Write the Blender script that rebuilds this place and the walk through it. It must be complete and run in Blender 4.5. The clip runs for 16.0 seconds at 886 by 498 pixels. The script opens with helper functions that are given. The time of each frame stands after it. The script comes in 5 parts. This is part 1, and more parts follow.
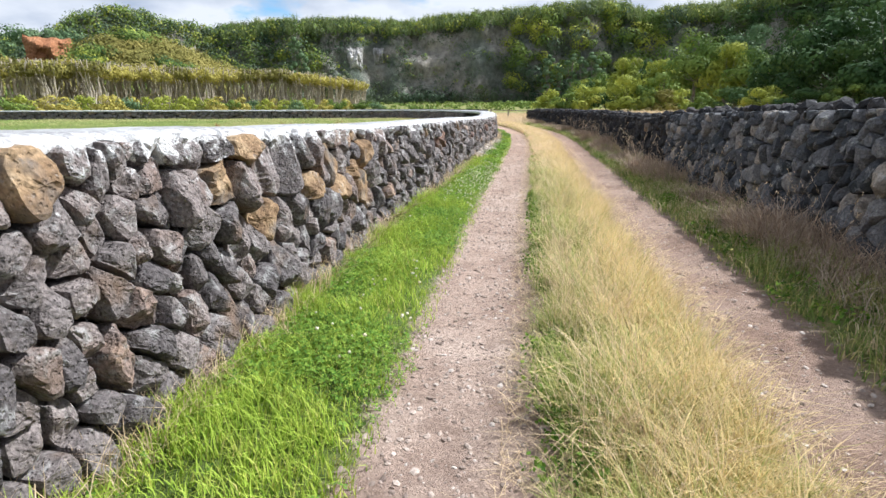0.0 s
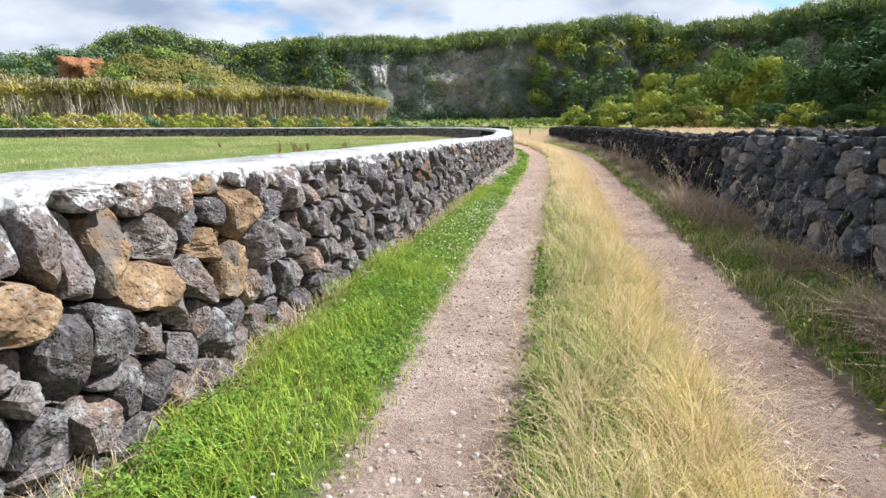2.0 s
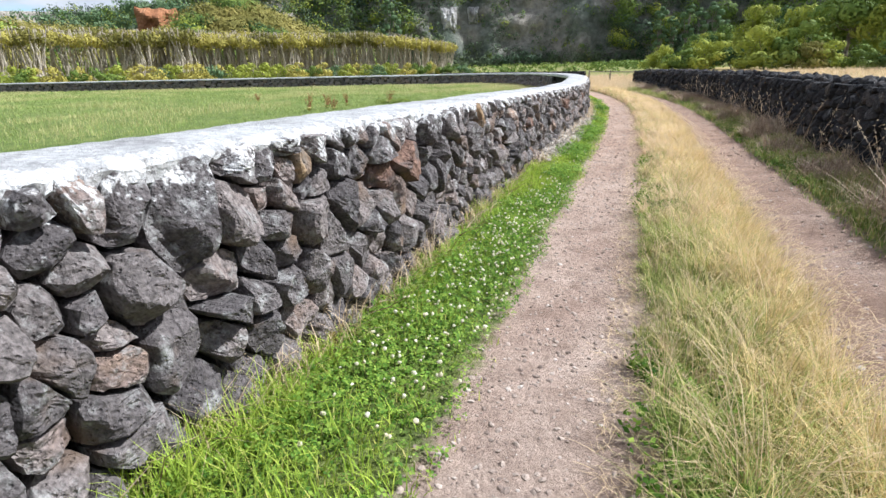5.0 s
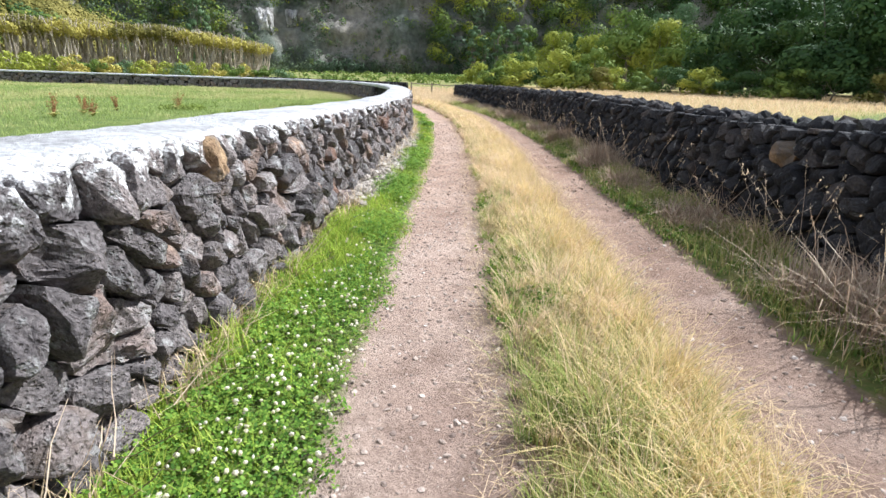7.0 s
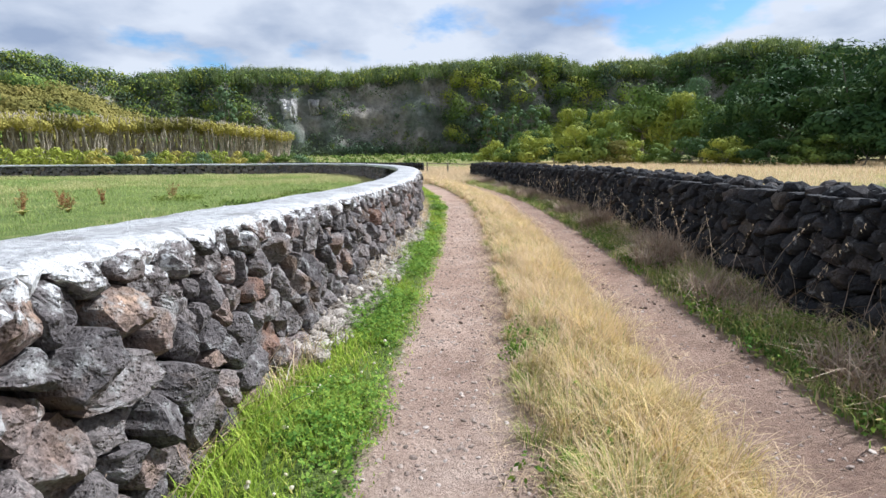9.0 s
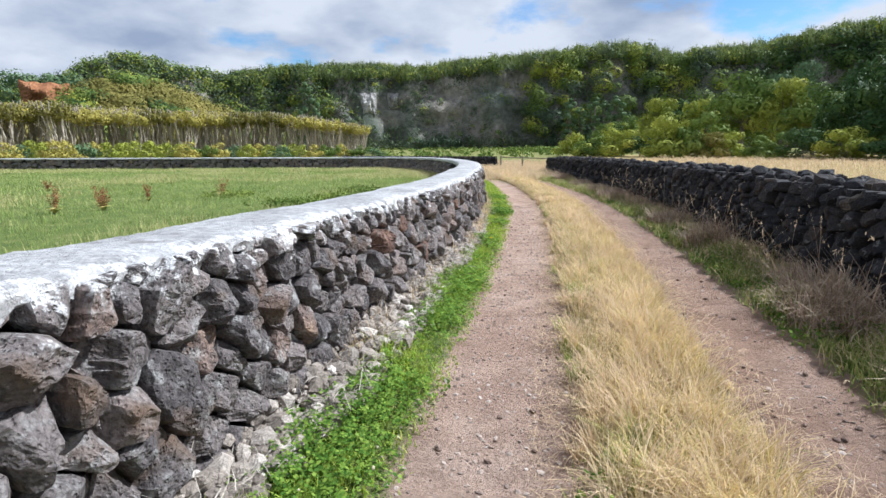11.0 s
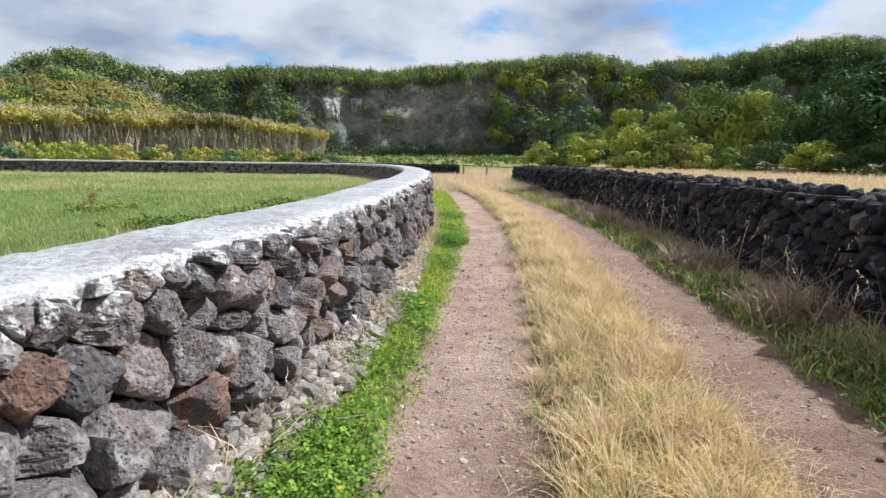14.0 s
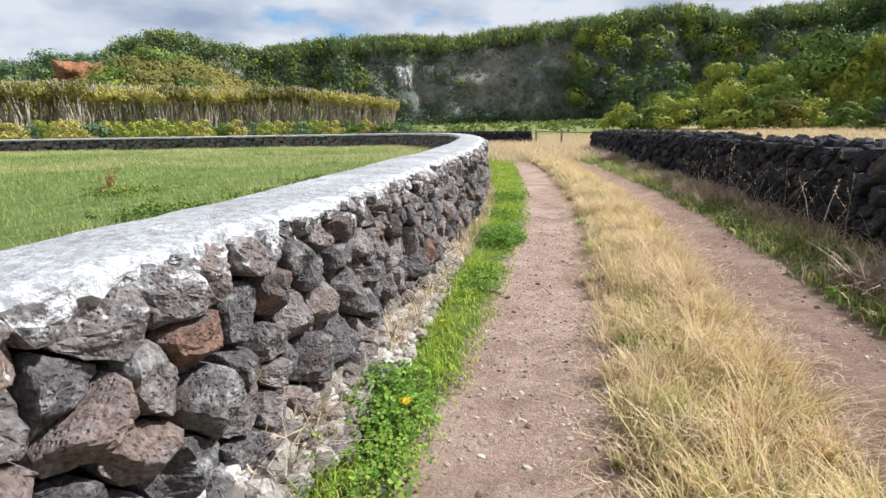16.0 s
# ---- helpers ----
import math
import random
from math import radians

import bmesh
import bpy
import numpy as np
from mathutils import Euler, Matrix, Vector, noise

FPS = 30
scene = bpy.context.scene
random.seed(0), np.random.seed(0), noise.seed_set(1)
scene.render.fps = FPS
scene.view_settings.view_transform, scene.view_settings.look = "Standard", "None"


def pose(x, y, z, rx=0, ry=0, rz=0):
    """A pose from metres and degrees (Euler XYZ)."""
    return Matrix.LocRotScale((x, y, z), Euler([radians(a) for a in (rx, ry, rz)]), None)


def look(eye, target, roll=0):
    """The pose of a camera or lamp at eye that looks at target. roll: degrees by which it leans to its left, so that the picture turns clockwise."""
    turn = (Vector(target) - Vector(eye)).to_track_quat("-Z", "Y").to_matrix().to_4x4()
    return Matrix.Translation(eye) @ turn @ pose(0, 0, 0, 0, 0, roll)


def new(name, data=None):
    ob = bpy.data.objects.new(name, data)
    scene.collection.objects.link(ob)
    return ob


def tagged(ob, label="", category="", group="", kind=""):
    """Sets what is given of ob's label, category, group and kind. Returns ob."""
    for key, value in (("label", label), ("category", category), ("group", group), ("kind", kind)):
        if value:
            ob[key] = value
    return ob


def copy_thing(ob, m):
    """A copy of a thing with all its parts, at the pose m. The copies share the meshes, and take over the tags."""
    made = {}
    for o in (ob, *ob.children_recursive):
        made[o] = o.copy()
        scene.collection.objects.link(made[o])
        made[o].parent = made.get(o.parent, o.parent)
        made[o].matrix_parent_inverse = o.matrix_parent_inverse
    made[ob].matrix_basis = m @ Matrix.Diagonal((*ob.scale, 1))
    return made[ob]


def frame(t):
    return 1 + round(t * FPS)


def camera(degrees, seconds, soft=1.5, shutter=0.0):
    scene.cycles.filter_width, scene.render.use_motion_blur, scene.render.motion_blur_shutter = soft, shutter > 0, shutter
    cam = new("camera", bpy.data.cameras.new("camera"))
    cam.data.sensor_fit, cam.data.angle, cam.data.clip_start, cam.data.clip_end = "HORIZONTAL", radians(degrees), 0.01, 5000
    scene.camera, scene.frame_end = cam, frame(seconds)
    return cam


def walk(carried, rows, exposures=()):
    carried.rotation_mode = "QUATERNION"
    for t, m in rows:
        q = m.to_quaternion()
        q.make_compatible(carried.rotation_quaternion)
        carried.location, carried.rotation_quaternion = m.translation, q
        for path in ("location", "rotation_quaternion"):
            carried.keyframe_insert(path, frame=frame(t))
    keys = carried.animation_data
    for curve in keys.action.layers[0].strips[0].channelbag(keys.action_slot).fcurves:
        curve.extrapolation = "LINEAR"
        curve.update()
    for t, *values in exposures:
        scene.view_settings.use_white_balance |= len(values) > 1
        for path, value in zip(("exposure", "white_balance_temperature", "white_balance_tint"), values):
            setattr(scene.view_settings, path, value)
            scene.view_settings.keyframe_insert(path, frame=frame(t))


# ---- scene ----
cam = camera(80.3, 16.0)

PATH = [
    (0, (0.086, 1.533, 1.407), (0.307, 3.448, 0.873), -0.1),
    (0.5, (0.19, 2.116, 1.444), (0.353, 4.042, 0.928), -0.2),
    (1, (0.366, 2.678, 1.452), (0.456, 4.612, 0.95), -0.4),
    (1.5, (0.65, 3.175, 1.469), (0.726, 5.118, 1.001), -0.5),
    (2, (0.869, 3.768, 1.448), (1.003, 5.705, 0.972), -0.2),
    (2.5, (0.989, 4.383, 1.441), (1.135, 6.32, 0.965), 0.0),
    (3, (1.03, 4.93, 1.46), (1.174, 6.867, 0.983), 0.1),
    (3.2, (1.057, 5.136, 1.448), (1.208, 7.073, 0.972), 0.1),
    (5.3, (1.69, 7.534, 1.414), (1.544, 9.415, 0.749), -1.4),
    (5.5, (1.754, 7.764, 1.425), (1.612, 9.656, 0.792), -1.4),
    (6, (1.925, 8.293, 1.428), (1.863, 10.226, 0.919), -0.9),
    (6.5, (1.951, 8.873, 1.443), (2.164, 10.784, 0.894), 1.5),
    (7, (2.056, 9.439, 1.41), (2.552, 11.273, 0.786), 2.0),
    (7.5, (2.18, 9.96, 1.45), (2.688, 11.842, 1.001), 0.2),
    (8, (2.315, 10.514, 1.43), (2.807, 12.422, 1.085), -0.5),
    (8.2, (2.391, 10.736, 1.396), (2.868, 12.653, 1.081), -0.7),
    (10.3, (3.156, 12.771, 1.423), (3.487, 14.697, 0.999), 1.1),
    (10.5, (3.219, 12.98, 1.411), (3.513, 14.915, 0.997), 0.9),
    (11, (3.425, 13.521, 1.421), (3.572, 15.48, 1.047), -0.2),
    (11.5, (3.591, 14.083, 1.399), (3.685, 16.042, 1.005), -0.3),
    (12, (3.744, 14.651, 1.352), (3.828, 16.603, 0.924), -0.4),
    (12.5, (3.836, 15.207, 1.353), (3.92, 17.156, 0.91), -0.3),
    (13, (3.958, 15.757, 1.342), (4.092, 17.717, 0.967), -0.4),
    (13.5, (4.117, 16.334, 1.371), (4.296, 18.304, 1.08), -0.4),
    (14, (4.287, 16.864, 1.354), (4.564, 18.815, 1.009), 0.8),
    (14.5, (4.535, 17.365, 1.347), (4.844, 19.294, 0.919), 0.7),
    (15, (4.669, 17.889, 1.347), (4.965, 19.806, 0.857), 0.2),
    (15.5, (4.819, 18.456, 1.311), (5.021, 20.39, 0.843), -0.3),
    (16, (4.917, 19.039, 1.338), (4.909, 20.985, 0.877), -1.0),
]
walk(cam, [(t, look(eye, target, roll)) for t, eye, target, roll in PATH], [(t, e, k, 10) for t, e, k in ((0, 0.85, 5900), (3.2, 0.83, 5900), (5.3, 0.78, 5800), (6, 0.75, 5800), (6.5, 0.80, 5800), (7, 0.98, 5800), (7.5, 0.82, 5750), (8.2, 0.65, 5700), (10.3, 0.66, 5700), (11.5, 0.55, 5700), (12.5, 0.56, 5700), (13.5, 0.50, 5700), (14.5, 0.63, 6000), (16, 0.62, 5950))])

# ---- world, sun ----
SUN_AZ, SUN_EL = 83.0, 48.0          # degrees to the right of +y, and above the ground
sun_dir = Vector((math.sin(radians(SUN_AZ)) * math.cos(radians(SUN_EL)), math.cos(radians(SUN_AZ)) * math.cos(radians(SUN_EL)), math.sin(radians(SUN_EL))))
sun = new("sun", bpy.data.lights.new("sun", "SUN"))
sun.data.energy, sun.data.angle, sun.data.color = 4.8, radians(1.2), (1.0, 0.97, 0.91)
sun.matrix_basis = look(sun_dir * 100, (0, 0, 0))
world = bpy.data.worlds.new("sky")
scene.world = world
world.use_nodes = True


def link(tree, a, b):
    tree.links.new(a, b)


def build_sky():
    t = world.node_tree
    t.nodes.clear()
    N = t.nodes.new
    sky = N("ShaderNodeTexSky")
    sky.sky_type, sky.sun_disc = "NISHITA", False
    sky.sun_elevation, sky.sun_rotation = radians(SUN_EL), radians(SUN_AZ)
    co = N("ShaderNodeTexCoord")
    sep = N("ShaderNodeSeparateXYZ")
    link(t, co.outputs["Generated"], sep.inputs[0])
    high = N("ShaderNodeMath"); high.operation = "MAXIMUM"; high.inputs[1].default_value = 0.0
    link(t, sep.outputs[2], high.inputs[0])
    plus = N("ShaderNodeMath"); plus.operation = "ADD"; plus.inputs[1].default_value = 0.30
    link(t, high.outputs[0], plus.inputs[0])
    com = N("ShaderNodeCombineXYZ")
    for n in (0, 1):
        d = N("ShaderNodeMath"); d.operation = "DIVIDE"
        link(t, sep.outputs[n], d.inputs[0]); link(t, plus.outputs[0], d.inputs[1]); link(t, d.outputs[0], com.inputs[n])
    cover = N("ShaderNodeTexNoise")
    cover.inputs["Scale"].default_value, cover.inputs["Detail"].default_value, cover.inputs["Roughness"].default_value = 1.05, 8, 0.56
    link(t, com.outputs[0], cover.inputs["Vector"])
    mask = N("ShaderNodeValToRGB")
    mask.color_ramp.elements[0].position, mask.color_ramp.elements[1].position = 0.365, 0.435
    link(t, cover.outputs[0], mask.inputs[0])
    shade = N("ShaderNodeTexNoise")
    shade.inputs["Scale"].default_value, shade.inputs["Detail"].default_value = 1.9, 6
    link(t, com.outputs[0], shade.inputs["Vector"])
    grey = N("ShaderNodeValToRGB")
    e = grey.color_ramp.elements
    e[0].position, e[0].color = 0.44, (0.97, 0.98, 1.0, 1)
    e[1].position, e[1].color = 0.67, (0.45, 0.52, 0.65, 1)
    link(t, shade.outputs[0], grey.inputs[0])
    back = N("ShaderNodeBackground"); back.inputs[1].default_value = 0.10
    deep = N("ShaderNodeHueSaturation"); deep.inputs["Saturation"].default_value = 1.45
    link(t, sky.outputs[0], deep.inputs["Color"]); link(t, deep.outputs[0], back.inputs[0])
    cloud = N("ShaderNodeBackground"); cloud.inputs[1].default_value = 0.53
    link(t, grey.outputs[0], cloud.inputs[0])
    mix = N("ShaderNodeMixShader")
    link(t, mask.outputs[0], mix.inputs[0]); link(t, back.outputs[0], mix.inputs[1]); link(t, cloud.outputs[0], mix.inputs[2])
    out = N("ShaderNodeOutputWorld")
    link(t, mix.outputs[0], out.inputs[0])


build_sky()

# ---- materials ----


def surface(name, cols, scale=3.0, rough=0.9, bump=0.3, bump_scale=25.0, vary="none", fine=0.35, pits=0.0, lichen=0.0, tip=None, spots=None, coat=0.0, soft=0.12, detail=4.0, wash=False, deep=0.03, spread=1.0):
    """A two-scale noise material. cols: (position, rgb) stops picked by noise or by the piece's own random number;
    vary: none, object or island; pits: depth of vesicles; lichen: share of pale crust; tip: colour towards UV v = 1."""
    m = bpy.data.materials.new(name)
    m.use_nodes = True
    t = m.node_tree
    N = t.nodes.new
    bsdf = t.nodes["Principled BSDF"]
    bsdf.inputs["Roughness"].default_value = rough
    bsdf.inputs["Specular IOR Level"].default_value = 0.3
    co = N("ShaderNodeTexCoord")
    n1 = N("ShaderNodeTexNoise"); n1.inputs["Scale"].default_value, n1.inputs["Detail"].default_value = scale, detail
    n2 = N("ShaderNodeTexNoise"); n2.inputs["Scale"].default_value, n2.inputs["Detail"].default_value = scale * 9, detail
    for n in (n1, n2):
        link(t, co.outputs["Object"], n.inputs["Vector"])
    ramp = N("ShaderNodeValToRGB")
    els = ramp.color_ramp.elements
    while len(els) < len(cols):
        els.new(0.5)
    for el, (p, c) in zip(els, cols):
        el.position, el.color = p, (*c, 1)
    if vary == "none":
        link(t, n1.outputs[0], ramp.inputs[0])
    else:
        src = N("ShaderNodeObjectInfo").outputs["Random"] if vary == "object" else N("ShaderNodeNewGeometry").outputs["Random Per Island"]
        a = N("ShaderNodeMath"); a.operation = "MULTIPLY_ADD"; a.inputs[1].default_value, a.inputs[2].default_value = soft * 2, -soft
        link(t, n1.outputs[0], a.inputs[0])
        c = N("ShaderNodeMath"); c.operation = "MULTIPLY_ADD"; c.inputs[1].default_value, c.inputs[2].default_value = spread, 0.5 - 0.5 * spread
        link(t, src, c.inputs[0])
        b = N("ShaderNodeMath"); b.operation = "ADD"
        link(t, c.outputs[0], b.inputs[0]); link(t, a.outputs[0], b.inputs[1]); link(t, b.outputs[0], ramp.inputs[0])
    colour = ramp.outputs[0]

    def mixed(kind, fac, a, b, amount=1.0):
        mx = N("ShaderNodeMix"); mx.data_type, mx.blend_type = "RGBA", kind
        if fac is None:
            mx.inputs[0].default_value = amount
        else:
            link(t, fac, mx.inputs[0])
        for sock, v in ((mx.inputs[6], a), (mx.inputs[7], b)):
            if isinstance(v, tuple):
                sock.default_value = (*v, 1)
            else:
                link(t, v, sock)
        return mx.outputs[2]

    def stepped(src, lo, hi):
        r = N("ShaderNodeMapRange"); r.inputs[1].default_value, r.inputs[2].default_value = lo, hi
        link(t, src, r.inputs[0])
        return r.outputs[0]

    if tip:
        uv = N("ShaderNodeUVMap"); sp = N("ShaderNodeSeparateXYZ")
        link(t, uv.outputs[0], sp.inputs[0])
        colour = mixed("MIX", stepped(sp.outputs[1], 0.15, 1.0), colour, tip)
    speck = stepped(n2.outputs[0], 0.3, 0.75)
    g = N("ShaderNodeMath"); g.operation = "MULTIPLY_ADD"; g.inputs[1].default_value, g.inputs[2].default_value = 2 * fine, 1 - fine
    link(t, speck, g.inputs[0])
    colour = mixed("MULTIPLY", None, colour, g.outputs[0])
    if lichen:
        n3 = N("ShaderNodeTexNoise"); n3.inputs["Scale"].default_value, n3.inputs["Detail"].default_value, n3.inputs["Roughness"].default_value = 9, 8, 0.72
        link(t, co.outputs["Object"], n3.inputs["Vector"])
        colour = mixed("MIX", stepped(n3.outputs[0], 0.62 - lichen, 0.78 - lichen), colour, (0.40, 0.395, 0.38))
    if wash:
        # splashes of whitewash on the top courses, by the height up the wall
        uv = N("ShaderNodeUVMap"); sp = N("ShaderNodeSeparateXYZ")
        link(t, uv.outputs[0], sp.inputs[0])
        n6 = N("ShaderNodeTexNoise"); n6.inputs["Scale"].default_value, n6.inputs["Detail"].default_value, n6.inputs["Roughness"].default_value = 13, 7, 0.7
        link(t, co.outputs["Object"], n6.inputs["Vector"])
        w = N("ShaderNodeMath"); w.operation = "ADD"
        link(t, sp.outputs[1], w.inputs[0]); link(t, n6.outputs[0], w.inputs[1])
        colour = mixed("MIX", stepped(w.outputs[0], 1.43, 1.50), colour, (0.62, 0.61, 0.60))
    if spots:
        n4 = N("ShaderNodeTexNoise"); n4.inputs["Scale"].default_value, n4.inputs["Detail"].default_value = spots[1], 6
        link(t, co.outputs["Object"], n4.inputs["Vector"])
        colour = mixed("MIX", stepped(n4.outputs[0], spots[2], spots[2] + 0.12), colour, spots[0])
    link(t, colour, bsdf.inputs["Base Color"])
    height = n2.outputs[0]
    if bump:
        n5 = N("ShaderNodeTexNoise"); n5.inputs["Scale"].default_value, n5.inputs["Detail"].default_value, n5.inputs["Roughness"].default_value = bump_scale, 6, 0.65
        link(t, co.outputs["Object"], n5.inputs["Vector"])
        height = n5.outputs[0]
        if pits:
            v = N("ShaderNodeTexVoronoi"); v.inputs["Scale"].default_value = 52
            link(t, co.outputs["Object"], v.inputs["Vector"])
            pit = stepped(v.outputs["Distance"], 0.12, 0.36)
            p = N("ShaderNodeMath"); p.operation = "MULTIPLY_ADD"; p.inputs[1].default_value = pits
            link(t, pit, p.inputs[0]); link(t, height, p.inputs[2])
            height = p.outputs[0]
        bp = N("ShaderNodeBump"); bp.inputs["Strength"].default_value, bp.inputs["Distance"].default_value = bump, deep
        link(t, height, bp.inputs["Height"]); link(t, bp.outputs[0], bsdf.inputs["Normal"])
    return m


def leafy(name, cols, tip=None, through_light=0.35, scale=0.6, vary="island", soft=0.2, spread=1.0):
    """A leaf or blade material, with light coming through it."""
    m = surface(name, cols, scale=scale, rough=0.6, bump=0.0, vary=vary, fine=0.15, tip=tip, soft=soft, detail=2.0, spread=spread)
    t = m.node_tree
    bsdf = t.nodes["Principled BSDF"]
    bsdf.inputs["Specular IOR Level"].default_value = 0.08
    tr = t.nodes.new("ShaderNodeBsdfTranslucent")
    link(t, bsdf.inputs["Base Color"].links[0].from_socket, tr.inputs[0])
    mx = t.nodes.new("ShaderNodeMixShader"); mx.inputs[0].default_value = through_light
    link(t, bsdf.outputs[0], mx.inputs[1]); link(t, tr.outputs[0], mx.inputs[2])
    link(t, mx.outputs[0], t.nodes["Material Output"].inputs[0])
    return m


STONE_COLS = [(0.0, (0.079, 0.070, 0.071)), (0.3, (0.127, 0.111, 0.109)), (0.55, (0.176, 0.153, 0.146)), (0.78, (0.227, 0.191, 0.178)), (0.88, (0.192, 0.142, 0.122)), (0.965, (0.245, 0.174, 0.135)), (1.0, (0.355, 0.244, 0.172))]
# dark basalt taken near black: the wall's shaded side is in the colour
SHADED_COLS = [(0.0, (0.017, 0.017, 0.020)), (0.45, (0.029, 0.028, 0.030)), (0.8, (0.046, 0.043, 0.044)), (0.96, (0.063, 0.051, 0.046)), (1.0, (0.082, 0.068, 0.056))]
M_STONE = surface("basalt", STONE_COLS, 6, 0.88, 1.0, 30, "object", 0.55, pits=0.36, lichen=0.085, wash=True, deep=0.022, spots=((0.150, 0.105, 0.078), 3.4, 0.58), soft=0.3, spread=0.85)
M_STONE_JOINED = surface("basalt_joined", STONE_COLS, 6, 0.88, 1.0, 30, "island", 0.55, pits=0.36, lichen=0.085, wash=True, deep=0.022, spots=((0.150, 0.105, 0.078), 3.4, 0.58), soft=0.3, spread=0.85)
M_TAN = surface("tan_stone", [(0.30, (0.140, 0.091, 0.053)), (0.45, (0.221, 0.142, 0.080)), (0.58, (0.307, 0.212, 0.122)), (0.75, (0.370, 0.280, 0.180))], 7, 0.92, 1.0, 13, "none", 0.4, spots=((0.150, 0.125, 0.105), 5.0, 0.52), detail=8.0, pits=0.3, deep=0.016, lichen=0.03)
M_SHADED = surface("shaded_basalt", SHADED_COLS, 6, 0.9, 0.8, 26, "object", 0.4, pits=0.3, lichen=0.03, deep=0.016)
M_SHADED_JOINED = surface("shaded_basalt_joined", SHADED_COLS, 6, 0.9, 0.8, 26, "island", 0.4, pits=0.3, lichen=0.03, deep=0.016)
GREY_COLS = [(0.0, (0.043, 0.048, 0.055)), (0.5, (0.090, 0.091, 0.099)), (0.85, (0.174, 0.168, 0.168)), (1.0, (0.348, 0.298, 0.248))]
M_GREY_JOINED = surface("grey_basalt_joined", GREY_COLS, 6, 0.9, 0.8, 26, "island", 0.45, pits=0.3, lichen=0.07, deep=0.016)
# near-black core: the shade of the gaps between stones, as colour
M_CORE_SHADE = surface("wall_core_gap_shade", [(0.3, (0.012, 0.012, 0.012)), (0.7, (0.028, 0.026, 0.025))], 6, 0.95, 0.8, 22)
M_CAP = surface("whitewash", [(0.32, (0.30, 0.295, 0.295)), (0.47, (0.39, 0.385, 0.385)), (0.6, (0.455, 0.452, 0.452)), (0.75, (0.53, 0.53, 0.53))], 2.6, 0.92, 1.0, 30, "none", 0.3, spots=((0.25, 0.24, 0.235), 5.2, 0.62), detail=9.0, deep=0.03, wash=True)
RUBBLE_COLS = [(0.0, (0.195, 0.164, 0.137)), (0.5, (0.354, 0.305, 0.257)), (0.9, (0.488, 0.434, 0.382)), (1.0, (0.684, 0.633, 0.570))]
M_RUBBLE = surface("rubble", RUBBLE_COLS, 8, 0.92, 0.8, 40, "island", 0.3)
M_RUBBLE_STONE = surface("rubble_stone", RUBBLE_COLS, 8, 0.92, 0.8, 40, "object", 0.3)
M_PEBBLE = surface("pebble", [(0.0, (0.17, 0.125, 0.105)), (0.4, (0.30, 0.235, 0.195)), (0.8, (0.40, 0.325, 0.275)), (1.0, (0.52, 0.45, 0.40))], 9, 0.92, 0.3, 60, "island", 0.25)
M_CLOD = surface("clod", [(0.0, (0.15, 0.105, 0.085)), (1.0, (0.25, 0.18, 0.145))], 9, 0.95, 0.5, 60, "island", 0.2)
M_GREEN = leafy("green_blade", [(0.0, (0.120, 0.215, 0.028)), (0.35, (0.267, 0.415, 0.048)), (0.7, (0.388, 0.516, 0.063)), (0.9, (0.558, 0.539, 0.125)), (1.0, (0.703, 0.561, 0.261))], tip=(0.448, 0.550, 0.089))
M_CLOVER = leafy("clover_leaf", [(0.0, (0.060, 0.135, 0.022)), (0.5, (0.150, 0.270, 0.040)), (1.0, (0.300, 0.410, 0.070))], soft=0.35)
M_STRAW = leafy("straw_blade", [(0.0, (0.25, 0.235, 0.060)), (0.25, (0.44, 0.36, 0.12)), (0.6, (0.65, 0.50, 0.21)), (1.0, (0.84, 0.69, 0.40))], tip=(0.76, 0.60, 0.30))
M_STRAW_PALE = leafy("pale_straw_blade", [(0.0, (0.46, 0.345, 0.20)), (0.5, (0.66, 0.50, 0.315)), (1.0, (0.80, 0.65, 0.46))], tip=(0.74, 0.57, 0.37))
M_OLIVE = leafy("olive_blade", [(0.0, (0.070, 0.150, 0.034)), (0.45, (0.150, 0.255, 0.052)), (0.8, (0.350, 0.360, 0.105)), (1.0, (0.66, 0.53, 0.235))], tip=(0.410, 0.428, 0.137))
M_FIELD = leafy("meadow_blade", [(0.0, (0.13, 0.21, 0.05)), (0.45, (0.22, 0.32, 0.075)), (0.8, (0.33, 0.40, 0.12)), (1.0, (0.58, 0.53, 0.27))], tip=(0.42, 0.45, 0.17), scale=0.35, soft=0.9, spread=0.5)
M_DEAD = leafy("dead_stalk", [(0.0, (0.27, 0.19, 0.135)), (0.5, (0.44, 0.33, 0.24)), (1.0, (0.64, 0.52, 0.39))], through_light=0.3)
M_TWIG = surface("grey_twig", [(0.0, (0.30, 0.26, 0.22)), (1.0, (0.50, 0.45, 0.39))], 9, 0.9, 0.0, vary="island")
M_DOCK = leafy("dock_seed", [(0.0, (0.22, 0.095, 0.045)), (1.0, (0.40, 0.20, 0.09))], through_light=0.2)
M_PETAL = leafy("white_floret", [(0.0, (0.66, 0.60, 0.42)), (1.0, (0.86, 0.82, 0.68))])
M_YELLOW = leafy("yellow_petal", [(0.0, (0.70, 0.48, 0.02)), (1.0, (0.85, 0.62, 0.04))])
M_MOSS = surface("moss", [(0.3, (0.10, 0.075, 0.02)), (0.7, (0.20, 0.15, 0.04))], 14, 0.95, 0.6, 60)
M_TRUNK = surface("bark", [(0.3, (0.13, 0.11, 0.09)), (0.7, (0.27, 0.24, 0.20))], 4, 0.95, 0.6, 12)
M_PALE_TRUNK = surface("pale_bark", [(0.3, (0.312, 0.260, 0.208)), (0.7, (0.546, 0.481, 0.390))], 4, 0.95, 0.4, 12)
